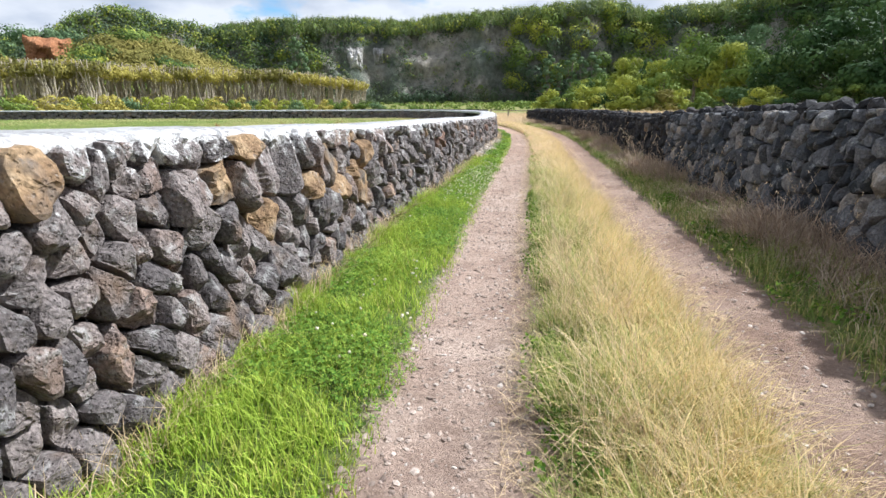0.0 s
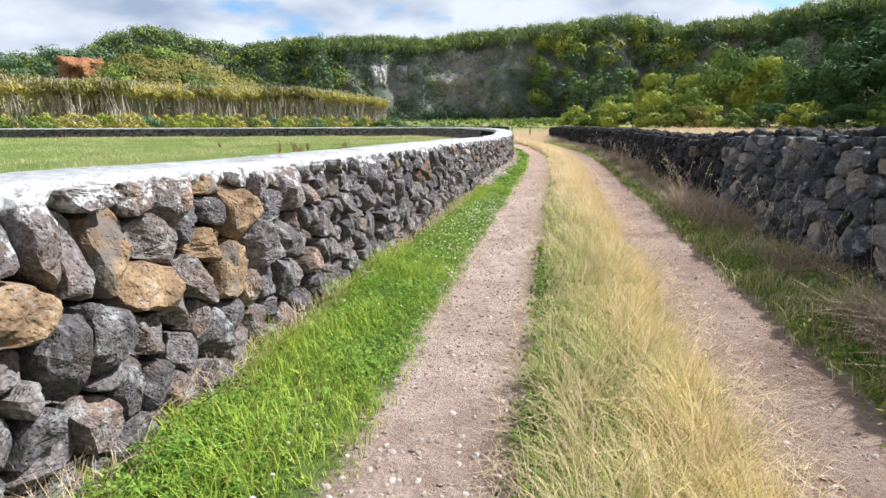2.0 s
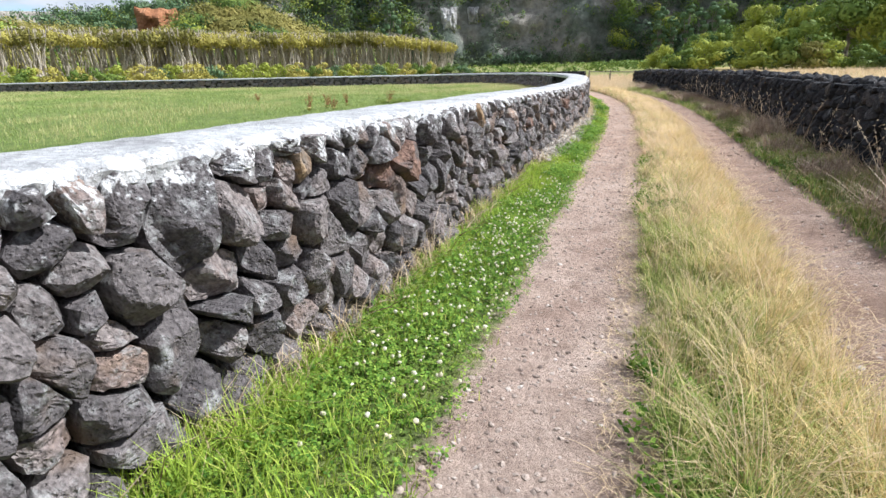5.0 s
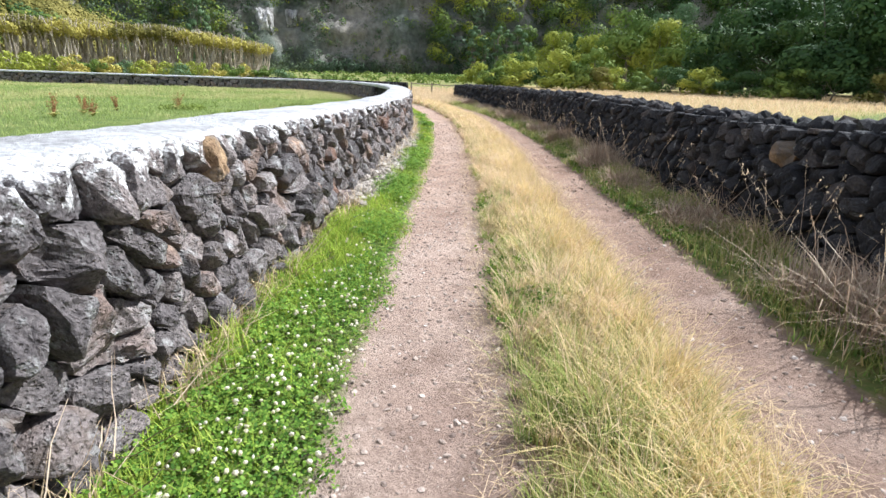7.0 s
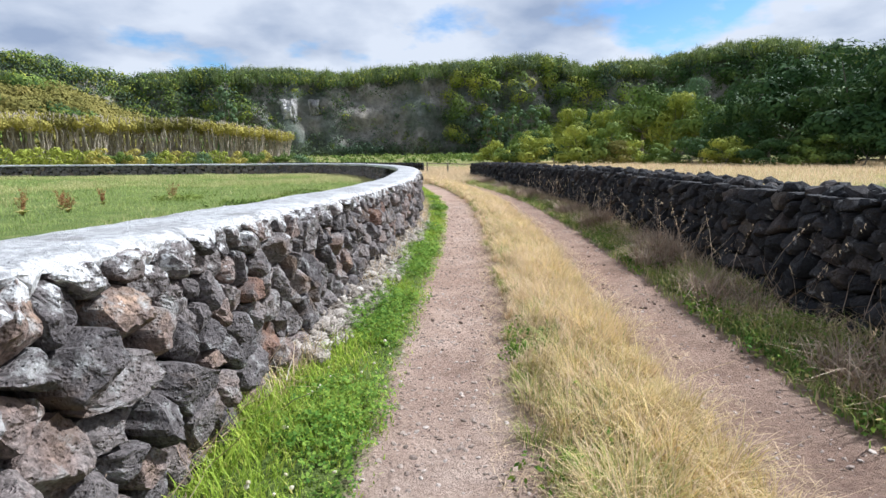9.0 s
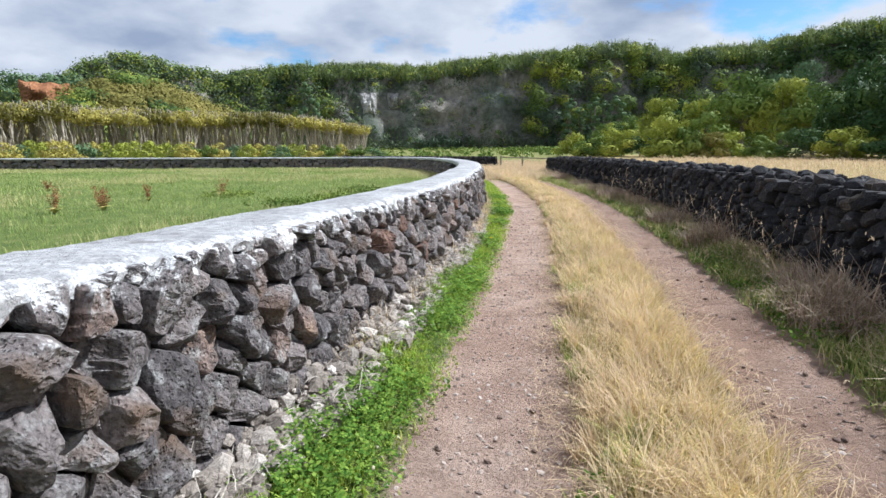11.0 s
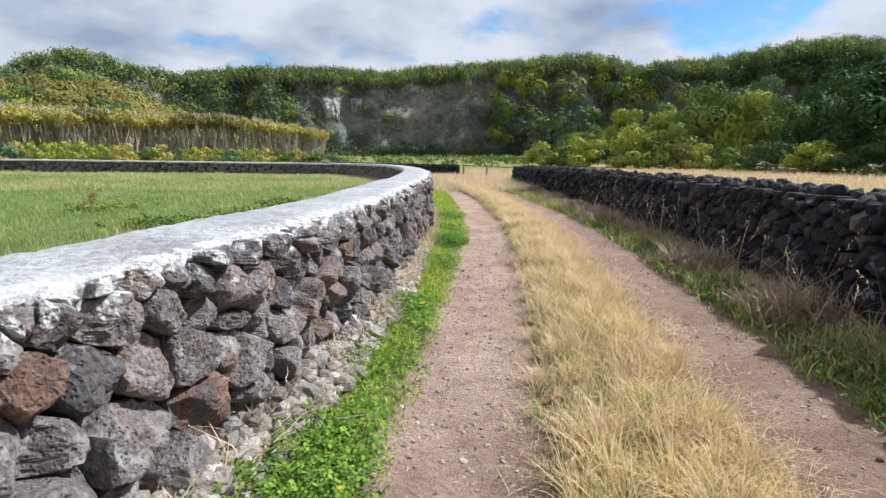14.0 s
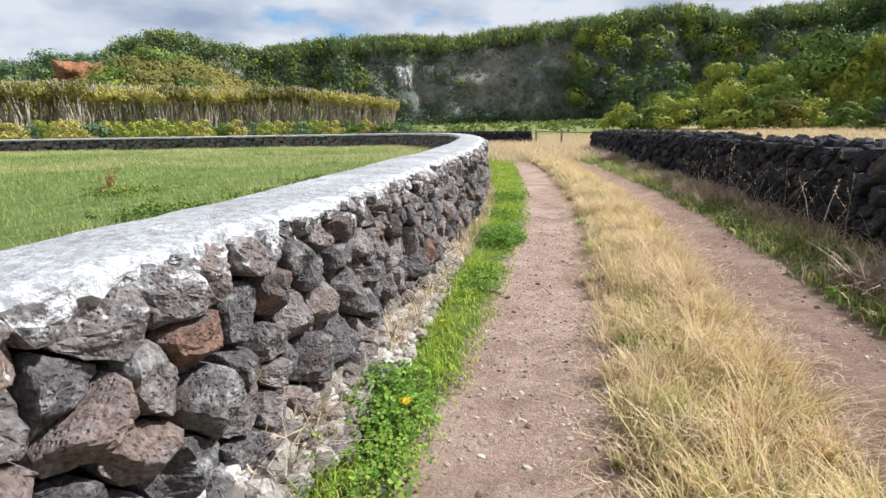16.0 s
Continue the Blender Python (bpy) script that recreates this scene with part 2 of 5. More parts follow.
M_WOOD = surface("weathered_post", [(0.3, (0.16, 0.13, 0.10)), (0.7, (0.33, 0.29, 0.24))], 6, 0.9, 0.4, 20)
LEAF = {
    # dark foliage whose lowest stop also holds shade within the crowns
    "dark": leafy("dark_leaf_shade", [(0.0, (0.020, 0.048, 0.022)), (0.5, (0.060, 0.112, 0.036)), (1.0, (0.175, 0.230, 0.062))], scale=0.22, soft=0.75, spread=0.3, through_light=0.12),
    "mid": leafy("mid_leaf", [(0.0, (0.055, 0.105, 0.026)), (0.5, (0.150, 0.215, 0.048)), (1.0, (0.300, 0.345, 0.075))], scale=0.22, soft=0.75, spread=0.3, through_light=0.14),
    "light": leafy("light_leaf", [(0.0, (0.14, 0.185, 0.032)), (0.5, (0.31, 0.345, 0.058)), (1.0, (0.52, 0.49, 0.10))], scale=0.22, soft=0.75, spread=0.3, through_light=0.18),
    "olive": leafy("olive_leaf", [(0.0, (0.102, 0.103, 0.027)), (0.5, (0.212, 0.194, 0.053)), (1.0, (0.340, 0.284, 0.085))], scale=0.22, soft=0.75, spread=0.3, through_light=0.16),
    "bright": leafy("bright_leaf", [(0.0, (0.26, 0.235, 0.060)), (0.5, (0.44, 0.385, 0.095)), (1.0, (0.60, 0.50, 0.15))], scale=0.22, soft=0.75, spread=0.3, through_light=0.18),
    "blue": leafy("blue_leaf", [(0.0, (0.065, 0.120, 0.055)), (0.5, (0.135, 0.205, 0.100)), (1.0, (0.230, 0.300, 0.170))], scale=0.22, soft=0.75, spread=0.3, through_light=0.16),
    # greyer and bluer leaf, with the cliff's aerial haze in its colour
    "cliff": leafy("cliff_leaf_haze", [(0.0, (0.045, 0.080, 0.048)), (0.5, (0.095, 0.135, 0.080)), (1.0, (0.180, 0.215, 0.110))], scale=0.06, soft=0.9, spread=0.25, through_light=0.16),
}
M_FIELD_PALE = leafy("pale_meadow_blade", [(0.0, (0.36, 0.38, 0.14)), (0.5, (0.50, 0.47, 0.20)), (1.0, (0.66, 0.58, 0.30))], tip=(0.56, 0.50, 0.25), scale=0.2, soft=0.4)
M_RED = surface("rusty_red_stone", [(0.30, (0.090, 0.055, 0.045)), (0.45, (0.150, 0.090, 0.068)), (0.6, (0.215, 0.130, 0.096)), (0.75, (0.290, 0.200, 0.150))], 7, 0.92, 1.0, 26, "none", 0.45, spots=((0.12, 0.105, 0.10), 5.0, 0.50), detail=8.0, pits=0.3, deep=0.02, lichen=0.03)
M_REED = leafy("reed_blade", [(0.0, (0.07, 0.12, 0.035)), (0.5, (0.12, 0.18, 0.055)), (1.0, (0.24, 0.27, 0.11))], tip=(0.23, 0.27, 0.11))
M_CLIFF = surface("cliff_rock", [(0.30, (0.085, 0.105, 0.080)), (0.44, (0.150, 0.155, 0.130)), (0.56, (0.235, 0.215, 0.185)), (0.72, (0.330, 0.295, 0.255))], 0.07, 0.95, 0.8, 0.35, "none", 0.35, detail=9.0, deep=1.6)
M_PALE_ROCK = surface("pale_rock", [(0.35, (0.16, 0.15, 0.14)), (0.5, (0.33, 0.315, 0.30)), (0.65, (0.52, 0.50, 0.49))], 0.25, 0.95, 0.8, 0.6, detail=7.0, deep=1.0)
M_RED_EARTH = surface("red_earth", [(0.3, (0.143, 0.056, 0.026)), (0.5, (0.255, 0.109, 0.049)), (0.7, (0.330, 0.165, 0.083))], 0.3, 0.95, 0.9, 1.5, detail=7.0)
M_MOUND = surface("scrub_soil", [(0.3, (0.039, 0.058, 0.019)), (0.7, (0.091, 0.104, 0.036))], 0.2, 0.95, 0.8, 1.0)
# the pale blue is distance haze put into the hill's colour
M_FAR_HAZE = surface("far_hill_haze", [(0.3, (0.26, 0.33, 0.40)), (0.7, (0.31, 0.38, 0.44))], 0.01, 0.95, 0.0)


def ground_material():
    m = bpy.data.materials.new("ground")
    m.use_nodes = True
    t = m.node_tree
    N = t.nodes.new
    bsdf = t.nodes["Principled BSDF"]
    bsdf.inputs["Roughness"].default_value = 0.95
    bsdf.inputs["Specular IOR Level"].default_value = 0.2
    co = N("ShaderNodeTexCoord")

    def nz(scale, detail=5, rough=0.6):
        n = N("ShaderNodeTexNoise")
        n.inputs["Scale"].default_value, n.inputs["Detail"].default_value, n.inputs["Roughness"].default_value = scale, detail, rough
        link(t, co.outputs["Object"], n.inputs["Vector"])
        return n.outputs[0]

    def ramp(src, stops):
        r = N("ShaderNodeValToRGB")
        while len(r.color_ramp.elements) < len(stops):
            r.color_ramp.elements.new(0.5)
        for el, (p, c) in zip(r.color_ramp.elements, stops):
            el.position, el.color = p, (*c, 1)
        link(t, src, r.inputs[0])
        return r.outputs[0]

    def mix(kind, fac, a, b):
        mx = N("ShaderNodeMix"); mx.data_type, mx.blend_type = "RGBA", kind
        if isinstance(fac, float):
            mx.inputs[0].default_value = fac
        else:
            link(t, fac, mx.inputs[0])
        link(t, a, mx.inputs[6]); link(t, b, mx.inputs[7])
        return mx.outputs[2]

    uv = N("ShaderNodeUVMap"); sp = N("ShaderNodeSeparateXYZ")
    link(t, uv.outputs[0], sp.inputs[0])
    dirt = mix("MULTIPLY", 0.8, ramp(nz(1.3), [(0.3, (0.34, 0.245, 0.198)), (0.5, (0.45, 0.345, 0.285)), (0.7, (0.54, 0.435, 0.37))]), ramp(nz(34, 10, 0.85), [(0.30, (0.22, 0.20, 0.19)), (0.46, (0.72, 0.69, 0.67)), (0.56, (0.95, 0.93, 0.91)), (0.72, (1.25, 1.22, 1.18))]))
    dirt = mix("MULTIPLY", 0.75, dirt, ramp(nz(4.5, 7, 0.7), [(0.34, (0.62, 0.58, 0.56)), (0.5, (0.96, 0.95, 0.94)), (0.66, (1.12, 1.11, 1.10))]))
    run = N("ShaderNodeSeparateXYZ"); link(t, co.outputs["Object"], run.inputs[0])
    along = N("ShaderNodeMapRange"); along.inputs[1].default_value, along.inputs[2].default_value, along.inputs[4].default_value = 12.0, 17.0, 0.9
    link(t, run.outputs[1], along.inputs[0])
    ruddy = N("ShaderNodeRGB"); ruddy.outputs[0].default_value = (0.97, 0.91, 0.86, 1)
    dirt = mix("MULTIPLY", along.outputs[0], dirt, ruddy.outputs[0])
    # darkens the right rut: browner soil, and shade put into the colour
    brown = N("ShaderNodeRGB"); brown.outputs[0].default_value = (0.62, 0.545, 0.50, 1)
    dirt = mix("MULTIPLY", sp.outputs[1], dirt, brown.outputs[0])
    turf = ramp(nz(2.2), [(0.3, (0.075, 0.11, 0.026)), (0.55, (0.125, 0.165, 0.040)), (0.72, (0.21, 0.215, 0.078))])
    straw = ramp(nz(2.0), [(0.3, (0.20, 0.155, 0.06)), (0.55, (0.33, 0.26, 0.11)), (0.75, (0.42, 0.33, 0.17))])
    wob = N("ShaderNodeMath"); wob.operation = "MULTIPLY_ADD"; wob.inputs[1].default_value, wob.inputs[2].default_value = 0.9, -0.45
    link(t, nz(7, 6, 0.7), wob.inputs[0])

    def mask(sock):
        a = N("ShaderNodeMath"); a.operation = "ADD"
        link(t, sock, a.inputs[0]); link(t, wob.outputs[0], a.inputs[1])
        r = N("ShaderNodeMapRange"); r.inputs[1].default_value, r.inputs[2].default_value = 0.38, 0.62
        link(t, a.outputs[0], r.inputs[0])
        return r.outputs[0]

    colour = mix("MIX", mask(sp.outputs[1]), turf, straw)
    colour = mix("MIX", mask(sp.outputs[0]), colour, dirt)
    link(t, colour, bsdf.inputs["Base Color"])
    bp = N("ShaderNodeBump"); bp.inputs["Strength"].default_value, bp.inputs["Distance"].default_value = 1.0, 0.03
    link(t, nz(45, 8, 0.7), bp.inputs["Height"]); link(t, bp.outputs[0], bsdf.inputs["Normal"])
    return m


M_GROUND = ground_material()

# ---- plan ----


def curve_of(knots):
    """A smooth function through (y, value) knots."""
    ky, kv = [np.array(c, float) for c in zip(*knots)]
    fy = np.arange(ky[0], ky[-1] + 0.1, 0.1)
    fv = np.interp(fy, ky, kv)
    w = np.hanning(23); w /= w.sum()
    fv = np.convolve(np.pad(fv, 11, mode="reflect", reflect_type="odd"), w, "valid")
    return lambda y: np.interp(y, fy, fv)


edge = curve_of([(-40, -11.2), (-10, -3.95), (0, -1.05), (3.4, -0.08), (6.6, 0.8), (8.5, 1.31), (11, 2.02), (13.5, 2.74), (16.2, 3.5), (19.4, 4.4), (22.4, 5.15), (26, 5.97), (28.6, 6.4), (31, 6.7), (36, 7.2), (42, 7.5), (50, 7.3), (56, 6.4), (70, 2.0), (120, -20)])
left_face = curve_of([(-40, -13.1), (-10, -4.8), (0, -2.0), (4.9, -0.62), (7.2, -0.02), (9.5, 0.72), (11.6, 1.39), (13.2, 1.85), (15.24, 2.5), (16.8, 2.96), (17.7, 3.23), (19.66, 3.79), (20.63, 4.14), (21.77, 4.44), (23.4, 4.78), (26, 5.3), (28, 5.56), (30, 5.75), (33, 5.95), (37, 6.05), (41, 6.0), (45, 5.8)])
right_face = curve_of([(-40, -8.4), (-10, -0.2), (1, 2.8), (6.3, 4.35), (12.4, 5.92), (15.4, 6.68), (18, 7.4), (20.5, 8.1), (24, 9.0), (26.5, 9.5), (31, 10.25), (36, 10.9), (45, 12.1)])


def bumpy(x, y, s=1.0):
    return noise.noise(Vector((x * s, y * s, 3.7)))


def lie(x, y):
    """Height of the ground."""
    u = x - float(edge(min(y, 70)))
    z = float(np.interp(u, [-2.2, -1.0, -0.25, 0.05, 0.4, 0.75, 1.0, 1.35, 1.75, 2.2, 2.55, 2.9, 3.8], [0.05, 0.05, 0.03, 0.0, -0.012, 0.0, 0.04, 0.055, 0.03, -0.01, 0.02, 0.06, 0.10])) * float(np.interp(y, [30, 60], [1, 0]))
    z += float(np.interp(y, [20, 58, 62, 210, 400], [0, -0.10, -0.10, 1.3, 2.0]))
    if u > 5:
        z += float(np.interp(u, [5, 30, 60], [0.0, 0.3, 0.5]))
    if u < -3:
        z += 0.05 * bumpy(x, y, 0.25)
    return z + 0.012 * bumpy(x, y, 1.7)


def zone(x, y):
    """Shares of bare earth and of straw in the ground."""
    u = x - float(edge(min(y, 70)))
    d = float(np.interp(u, [-0.28, 0.0, 0.15, 0.66, 0.9, 1.15, 1.55, 1.8, 1.98, 2.38, 2.6, 2.85], [0, 0.5, 1, 1, 0.55, 0.15, 0.15, 0.55, 1, 1, 0.5, 0])) * float(np.interp(y, [30, 46], [1, 0.1]))
    w = float(np.interp(u, [0.7, 1.0, 1.7, 2.4, 3.0, 3.6, 4.2], [0, 0.9, 0.9, 0.6, 0.35, 0.5, 1]))
    if u < 0:
        w = 0.12
    if u > 4 and y - 0.45 * (u - 4) < 22:
        w = 0.35
    if y > 60:
        w = 0.85 if x > 15 + (y - 62) * 0.5 and y < 90 else 0.46
    return d, w


def mesh_object(name, verts, faces, material, parent=None, uvs=None, smooth=False):
    me = bpy.data.meshes.new(name)
    me.from_pydata(verts, [], faces)
    me.materials.append(material)
    if uvs is not None:
        layer = me.uv_layers.new(name="UVMap")
        idx = np.empty(len(me.loops), dtype=np.int32)
        me.loops.foreach_get("vertex_index", idx)
        layer.data.foreach_set("uv", np.asarray(uvs, dtype=np.float32)[idx].ravel())
    if smooth:
        me.polygons.foreach_set("use_smooth", np.ones(len(me.polygons), dtype=bool))
    ob = new(name, me)
    if parent is not None:
        ob.parent = parent
    return ob


def part(name, bm, material, parent, label=""):
    me = bpy.data.meshes.new(name)
    bm.to_mesh(me)
    bm.free()
    me.materials.append(material)
    ob = new(name, me)
    ob.parent = parent
    return tagged(ob, label)


# ---- ground ----
def axis(*spans):
    out = []
    for a, b, step in spans:
        out += list(np.arange(a, b - 1e-6, step))
    return out + [spans[-1][1]]


def build_ground():
    xs = axis((-4000, -400, 600), (-400, -60, 34), (-60, -8, 2.0), (-8, -3, 0.5), (-3, 11, 0.14), (11, 16, 0.5), (16, 60, 2.0), (60, 400, 34), (400, 4000, 600))
    ys = axis((-4000, -400, 600), (-400, -40, 36), (-40, 0, 1.0), (0, 30, 0.16), (30, 62, 0.5), (62, 250, 6), (250, 400, 30), (400, 4000, 600))
    verts, uvs, nx = [], [], len(xs)
    for y in ys:
        for x in xs:
            verts.append((x, y, lie(x, y)))
            uvs.append(zone(x, y))
    faces = [(j * nx + i, j * nx + i + 1, (j + 1) * nx + i + 1, (j + 1) * nx + i) for j in range(len(ys) - 1) for i in range(nx - 1)]
    ob = mesh_object("ground", verts, faces, M_GROUND, uvs=uvs, smooth=True)
    tagged(ob, "rutted pinkish earth track between grassy verges and fields", "ground", kind="structure")


build_ground()

# ---- dry-stone walls ----


def path_of(pts):
    """A polyline in plan, resampled evenly, with its outward normal to the right of the way along it."""
    p = np.array(pts, float)
    s = np.r_[0, np.cumsum(np.hypot(*np.diff(p, axis=0).T))]
    ss = np.arange(0, s[-1], 0.05)
    q = np.stack([np.interp(ss, s, p[:, n]) for n in (0, 1)], 1)
    w = np.hanning(31); w /= w.sum()
    q = np.stack([np.convolve(np.pad(q[:, n], 15, mode="reflect", reflect_type="odd"), w, "valid") for n in (0, 1)], 1)
    d = np.gradient(q, axis=0); d /= np.hypot(d[:, 0], d[:, 1])[:, None]
    nrm = np.stack([d[:, 1], -d[:, 0]], 1)

    def at(s, out=0.0):
        k = s / 0.05
        x, y, a, b = (np.interp(k, np.arange(len(ss)), c) for c in (q[:, 0], q[:, 1], nrm[:, 0], nrm[:, 1]))
        return x + a * out, y + b * out
    return at, ss[-1], ss, q


def clipped(poly, site, other):
    """The part of a polygon nearer to site than to other."""
    mx, my, dx, dy = (site[0] + other[0]) / 2, (site[1] + other[1]) / 2, other[0] - site[0], other[1] - site[1]
    out = []
    for k in range(len(poly)):
        a, b = poly[k - 1], poly[k]
        fa, fb = (a[0] - mx) * dx + (a[1] - my) * dy, (b[0] - mx) * dx + (b[1] - my) * dy
        if (fa < 0) != (fb < 0):
            r = fa / (fa - fb)
            out.append((a[0] + r * (b[0] - a[0]), a[1] + r * (b[1] - a[1])))
        if fb < 0:
            out.append(b)
    return out


def stone_cells(s0, s1, z0, z1, wide, high, rng, anchors=()):
    """Irregular stone outlines that pack the face from s0 to s1: courses of uneven stones, some large, some mere chinks."""
    sites, z = [], z0 + high * 0.4
    while z < z1:
        s, k = s0 + rng.uniform(0, wide), 1.32 - 0.5 * z
        while s < s1:
            sites.append((s + rng.uniform(-0.2, 0.2) * wide, z + rng.uniform(-0.4, 0.4) * high))
            s += k * wide * rng.uniform(0.5, 1.55)
        z += k * high * rng.uniform(0.78, 1.1)
    big = [p for p in sites if rng.random() < 0.12]
    reach = {p: rng.uniform(0.6, 1.05) for p in big}
    sites = [p for p in sites if p in reach or not any(abs(p[0] - q[0]) < wide * reach[q] and abs(p[1] - q[1]) < high * reach[q] for q in big)]
    for a, b, w, h in anchors:
        if s0 < a < s1:
            sites = [p for p in sites if abs(p[0] - a) > 0.66 * w or abs(p[1] - b) > 0.66 * h] + [(a, b)]
    grid = {}
    for p in sites:
        grid.setdefault(int(p[0] // 0.6), []).append(p)
    for p in sites:
        poly = [(max(s0, p[0] - 0.45), max(z0, p[1] - 0.3)), (min(s1, p[0] + 0.45), max(z0, p[1] - 0.3)), (min(s1, p[0] + 0.45), min(z1, p[1] + 0.3)), (max(s0, p[0] - 0.45), min(z1, p[1] + 0.3))]
        for k in (-2, -1, 0, 1, 2):
            for q in grid.get(int(p[0] // 0.6) + k, ()):
                if q is not p and len(poly) > 2:
                    poly = clipped(poly, p, q)
        if len(poly) > 2:
            yield poly


def stone_shape(poly, rng, sides=14, bulge=0.13):
    """A rough, angular stone that fills an outline, broken into a few flat facets: (s, z, out) vertices and faces."""
    p = np.array(poly)
    c = p.mean(0)
    cut = rng.uniform(0.08, 0.20)
    p = np.concatenate([np.stack([a * (1 - cut) + b * cut, a * cut + b * (1 - cut)]) for a, b in zip(p, np.roll(p, -1, 0))])
    q = np.concatenate([p, p[:1]])
    run = np.r_[0, np.cumsum(np.hypot(*np.diff(q, axis=0).T))]
    size = float(np.hypot(*(p - c).T).mean())
    dense = size > 0.09 and sides >= 14
    if dense:
        sides = 24
    at = (np.arange(sides) + rng.random()) / sides * run[-1] % run[-1]
    ring = np.stack([np.interp(at, run, q[:, n]) for n in (0, 1)], 1) - c
    shrink = max(0.55, 1 - rng.uniform(0.003, 0.017) / size)
    ring = ring * shrink * (1 + 0.06 * np.array([[rng.uniform(-1, 0.9)] for _ in at]))
    h = bulge * rng.uniform(0.35, 1.0) * min(1.2, size / 0.1)
    # a tilted front, and steep chips off its rim
    planes = [(0.85 * h, rng.uniform(-0.45, 0.45), rng.uniform(-0.55, 0.25))]
    for _ in range(rng.randint(3, 5)):
        a, steep, start = rng.uniform(0, 6.28), rng.uniform(0.7, 2.2), rng.uniform(0.1, 0.75) * size
        planes.append((h + steep * start, -steep * math.cos(a), -steep * math.sin(a)))
    rings = [(0.84, -0.14), (1.0, -0.05), (1.0, 0.30 * h), (0.93, 0.80 * h), (0.66, 1.05 * h), (0.33, 1.05 * h)]
    if dense:
        rings = rings[:3] + [(0.97, 0.60 * h), (0.90, 0.90 * h), (0.76, 1.05 * h), (0.58, 1.1 * h), (0.38, 1.1 * h), (0.18, 1.1 * h)]
    verts, faces, seed = [], [], rng.uniform(0, 90)
    for k, (f, d) in enumerate(rings):
        for u, v in ring * f:
            dd = d
            if k > 1:
                for pa, pb, pc in planes:
                    dd = min(dd, pa + pb * u + pc * v)
                craggy = noise.noise(Vector((u * 16, v * 16, seed))) + 0.55 * noise.noise(Vector((u * 42, v * 42, seed)))
                dd = max(dd, 0.0) + 0.017 * craggy + rng.uniform(-0.003, 0.003)
            w = 1 + 0.09 * noise.noise(Vector((u * 22, v * 22, seed + k * 0.3))) * (k > 1)
            verts.append((c[0] + u * w, c[1] + v * w, dd))
    verts.append((c[0], c[1], max(0.01, min([1.1 * h] + [pl[0] for pl in planes]))))
    n = sides
    for k in range(len(rings) - 1):
        for i in range(n):
            j = (i + 1) % n
            faces.append((k * n + i, k * n + j, (k + 1) * n + j, (k + 1) * n + i))
    for i in range(n):
        faces.append(((len(rings) - 1) * n + i, (len(rings) - 1) * n + (i + 1) % n, len(verts) - 1))
    return verts, faces


def build_wall(name, at, length, top_of, thick, spans, near, mat_piece, mat_joined, label, seed, base_of, batter=0.05, odd=[], large=[], ruddy=[], other=None):
    """spans: (s0, s1, stone width, stone height, side) with side +1 for the outer face and -1 for the inner one;
    near: the stretch of s whose stones are pieces of their own."""
    rng = random.Random(seed)
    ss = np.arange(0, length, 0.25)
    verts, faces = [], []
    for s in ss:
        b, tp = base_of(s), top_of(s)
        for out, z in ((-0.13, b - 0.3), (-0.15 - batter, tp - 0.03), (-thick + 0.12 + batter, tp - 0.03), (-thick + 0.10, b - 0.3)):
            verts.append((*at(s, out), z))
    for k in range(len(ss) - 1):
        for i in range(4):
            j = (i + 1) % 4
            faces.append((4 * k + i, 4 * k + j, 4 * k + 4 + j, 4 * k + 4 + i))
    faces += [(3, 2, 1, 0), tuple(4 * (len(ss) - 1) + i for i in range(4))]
    wall = mesh_object(name, verts, faces, M_CORE_SHADE)
    tagged(wall, label, "dry-stone wall", kind="structure")
    heaps, count = {False: ([], [], []), True: ([], [], [])}, 0
    for s0, s1, wide, high, side in spans:
        cells = list(stone_cells(s0, s1, -0.06, 0.985, wide, high, rng, [(a, (b - base_of(a)) / (top_of(a) - base_of(a)), w, h / (top_of(a) - base_of(a))) for a, b, w, h in odd + large + ruddy] if side > 0 else ()))
        mids = np.array([np.mean(q, axis=0) for q in cells])
        singled = {}
        for a, b, w, h in odd + ruddy if side > 0 else ():
            if s0 < a < s1:
                which = int(np.argmin((mids[:, 0] - a) ** 2 + (mids[:, 1] - (b - base_of(a)) / (top_of(a) - base_of(a))) ** 2))
                singled[which] = (a, b, w, h) in ruddy
        for which, poly in enumerate(cells):
            v, f = stone_shape(poly, rng, 14 if wide < 0.22 else (10 if wide < 0.3 else 8))
            cs = sum(q[0] for q in poly) / len(poly)
            tall = top_of(cs) - base_of(cs)
            world_v = []
            for s, z, d in v:
                lean = -batter * z
                out = (d + lean) if side > 0 else (-thick - d - lean)
                world_v.append((*at(s, out), base_of(s) + z * tall))
            if side < 0:
                f = [tuple(reversed(q)) for q in f]
            up = [(q[0], q[1]) for q in v]
            lone = which in singled
            if lone:
                tagged(mesh_object("stone", world_v, f, M_RED if singled[which] else M_TAN, wall), "dull rusty-red stone" if singled[which] else "rusty tan stone")
            elif side > 0 and near[0] < cs < near[1] and count < 300:
                mesh_object("stone", world_v, f, mat_piece, wall, uvs=up)
                count += 1
            else:
                jv, jf, ju = heaps[other is not None and cs > other[0]]
                n0 = len(jv)
                jv += world_v
                ju += up
                jf += [tuple(i + n0 for i in q) for q in f]
    for which, (jv, jf, ju) in heaps.items():
        if jv:
            tagged(mesh_object("stone_facing", jv, jf, other[1] if which else mat_joined, wall, uvs=ju), kind="stuff")
    return wall


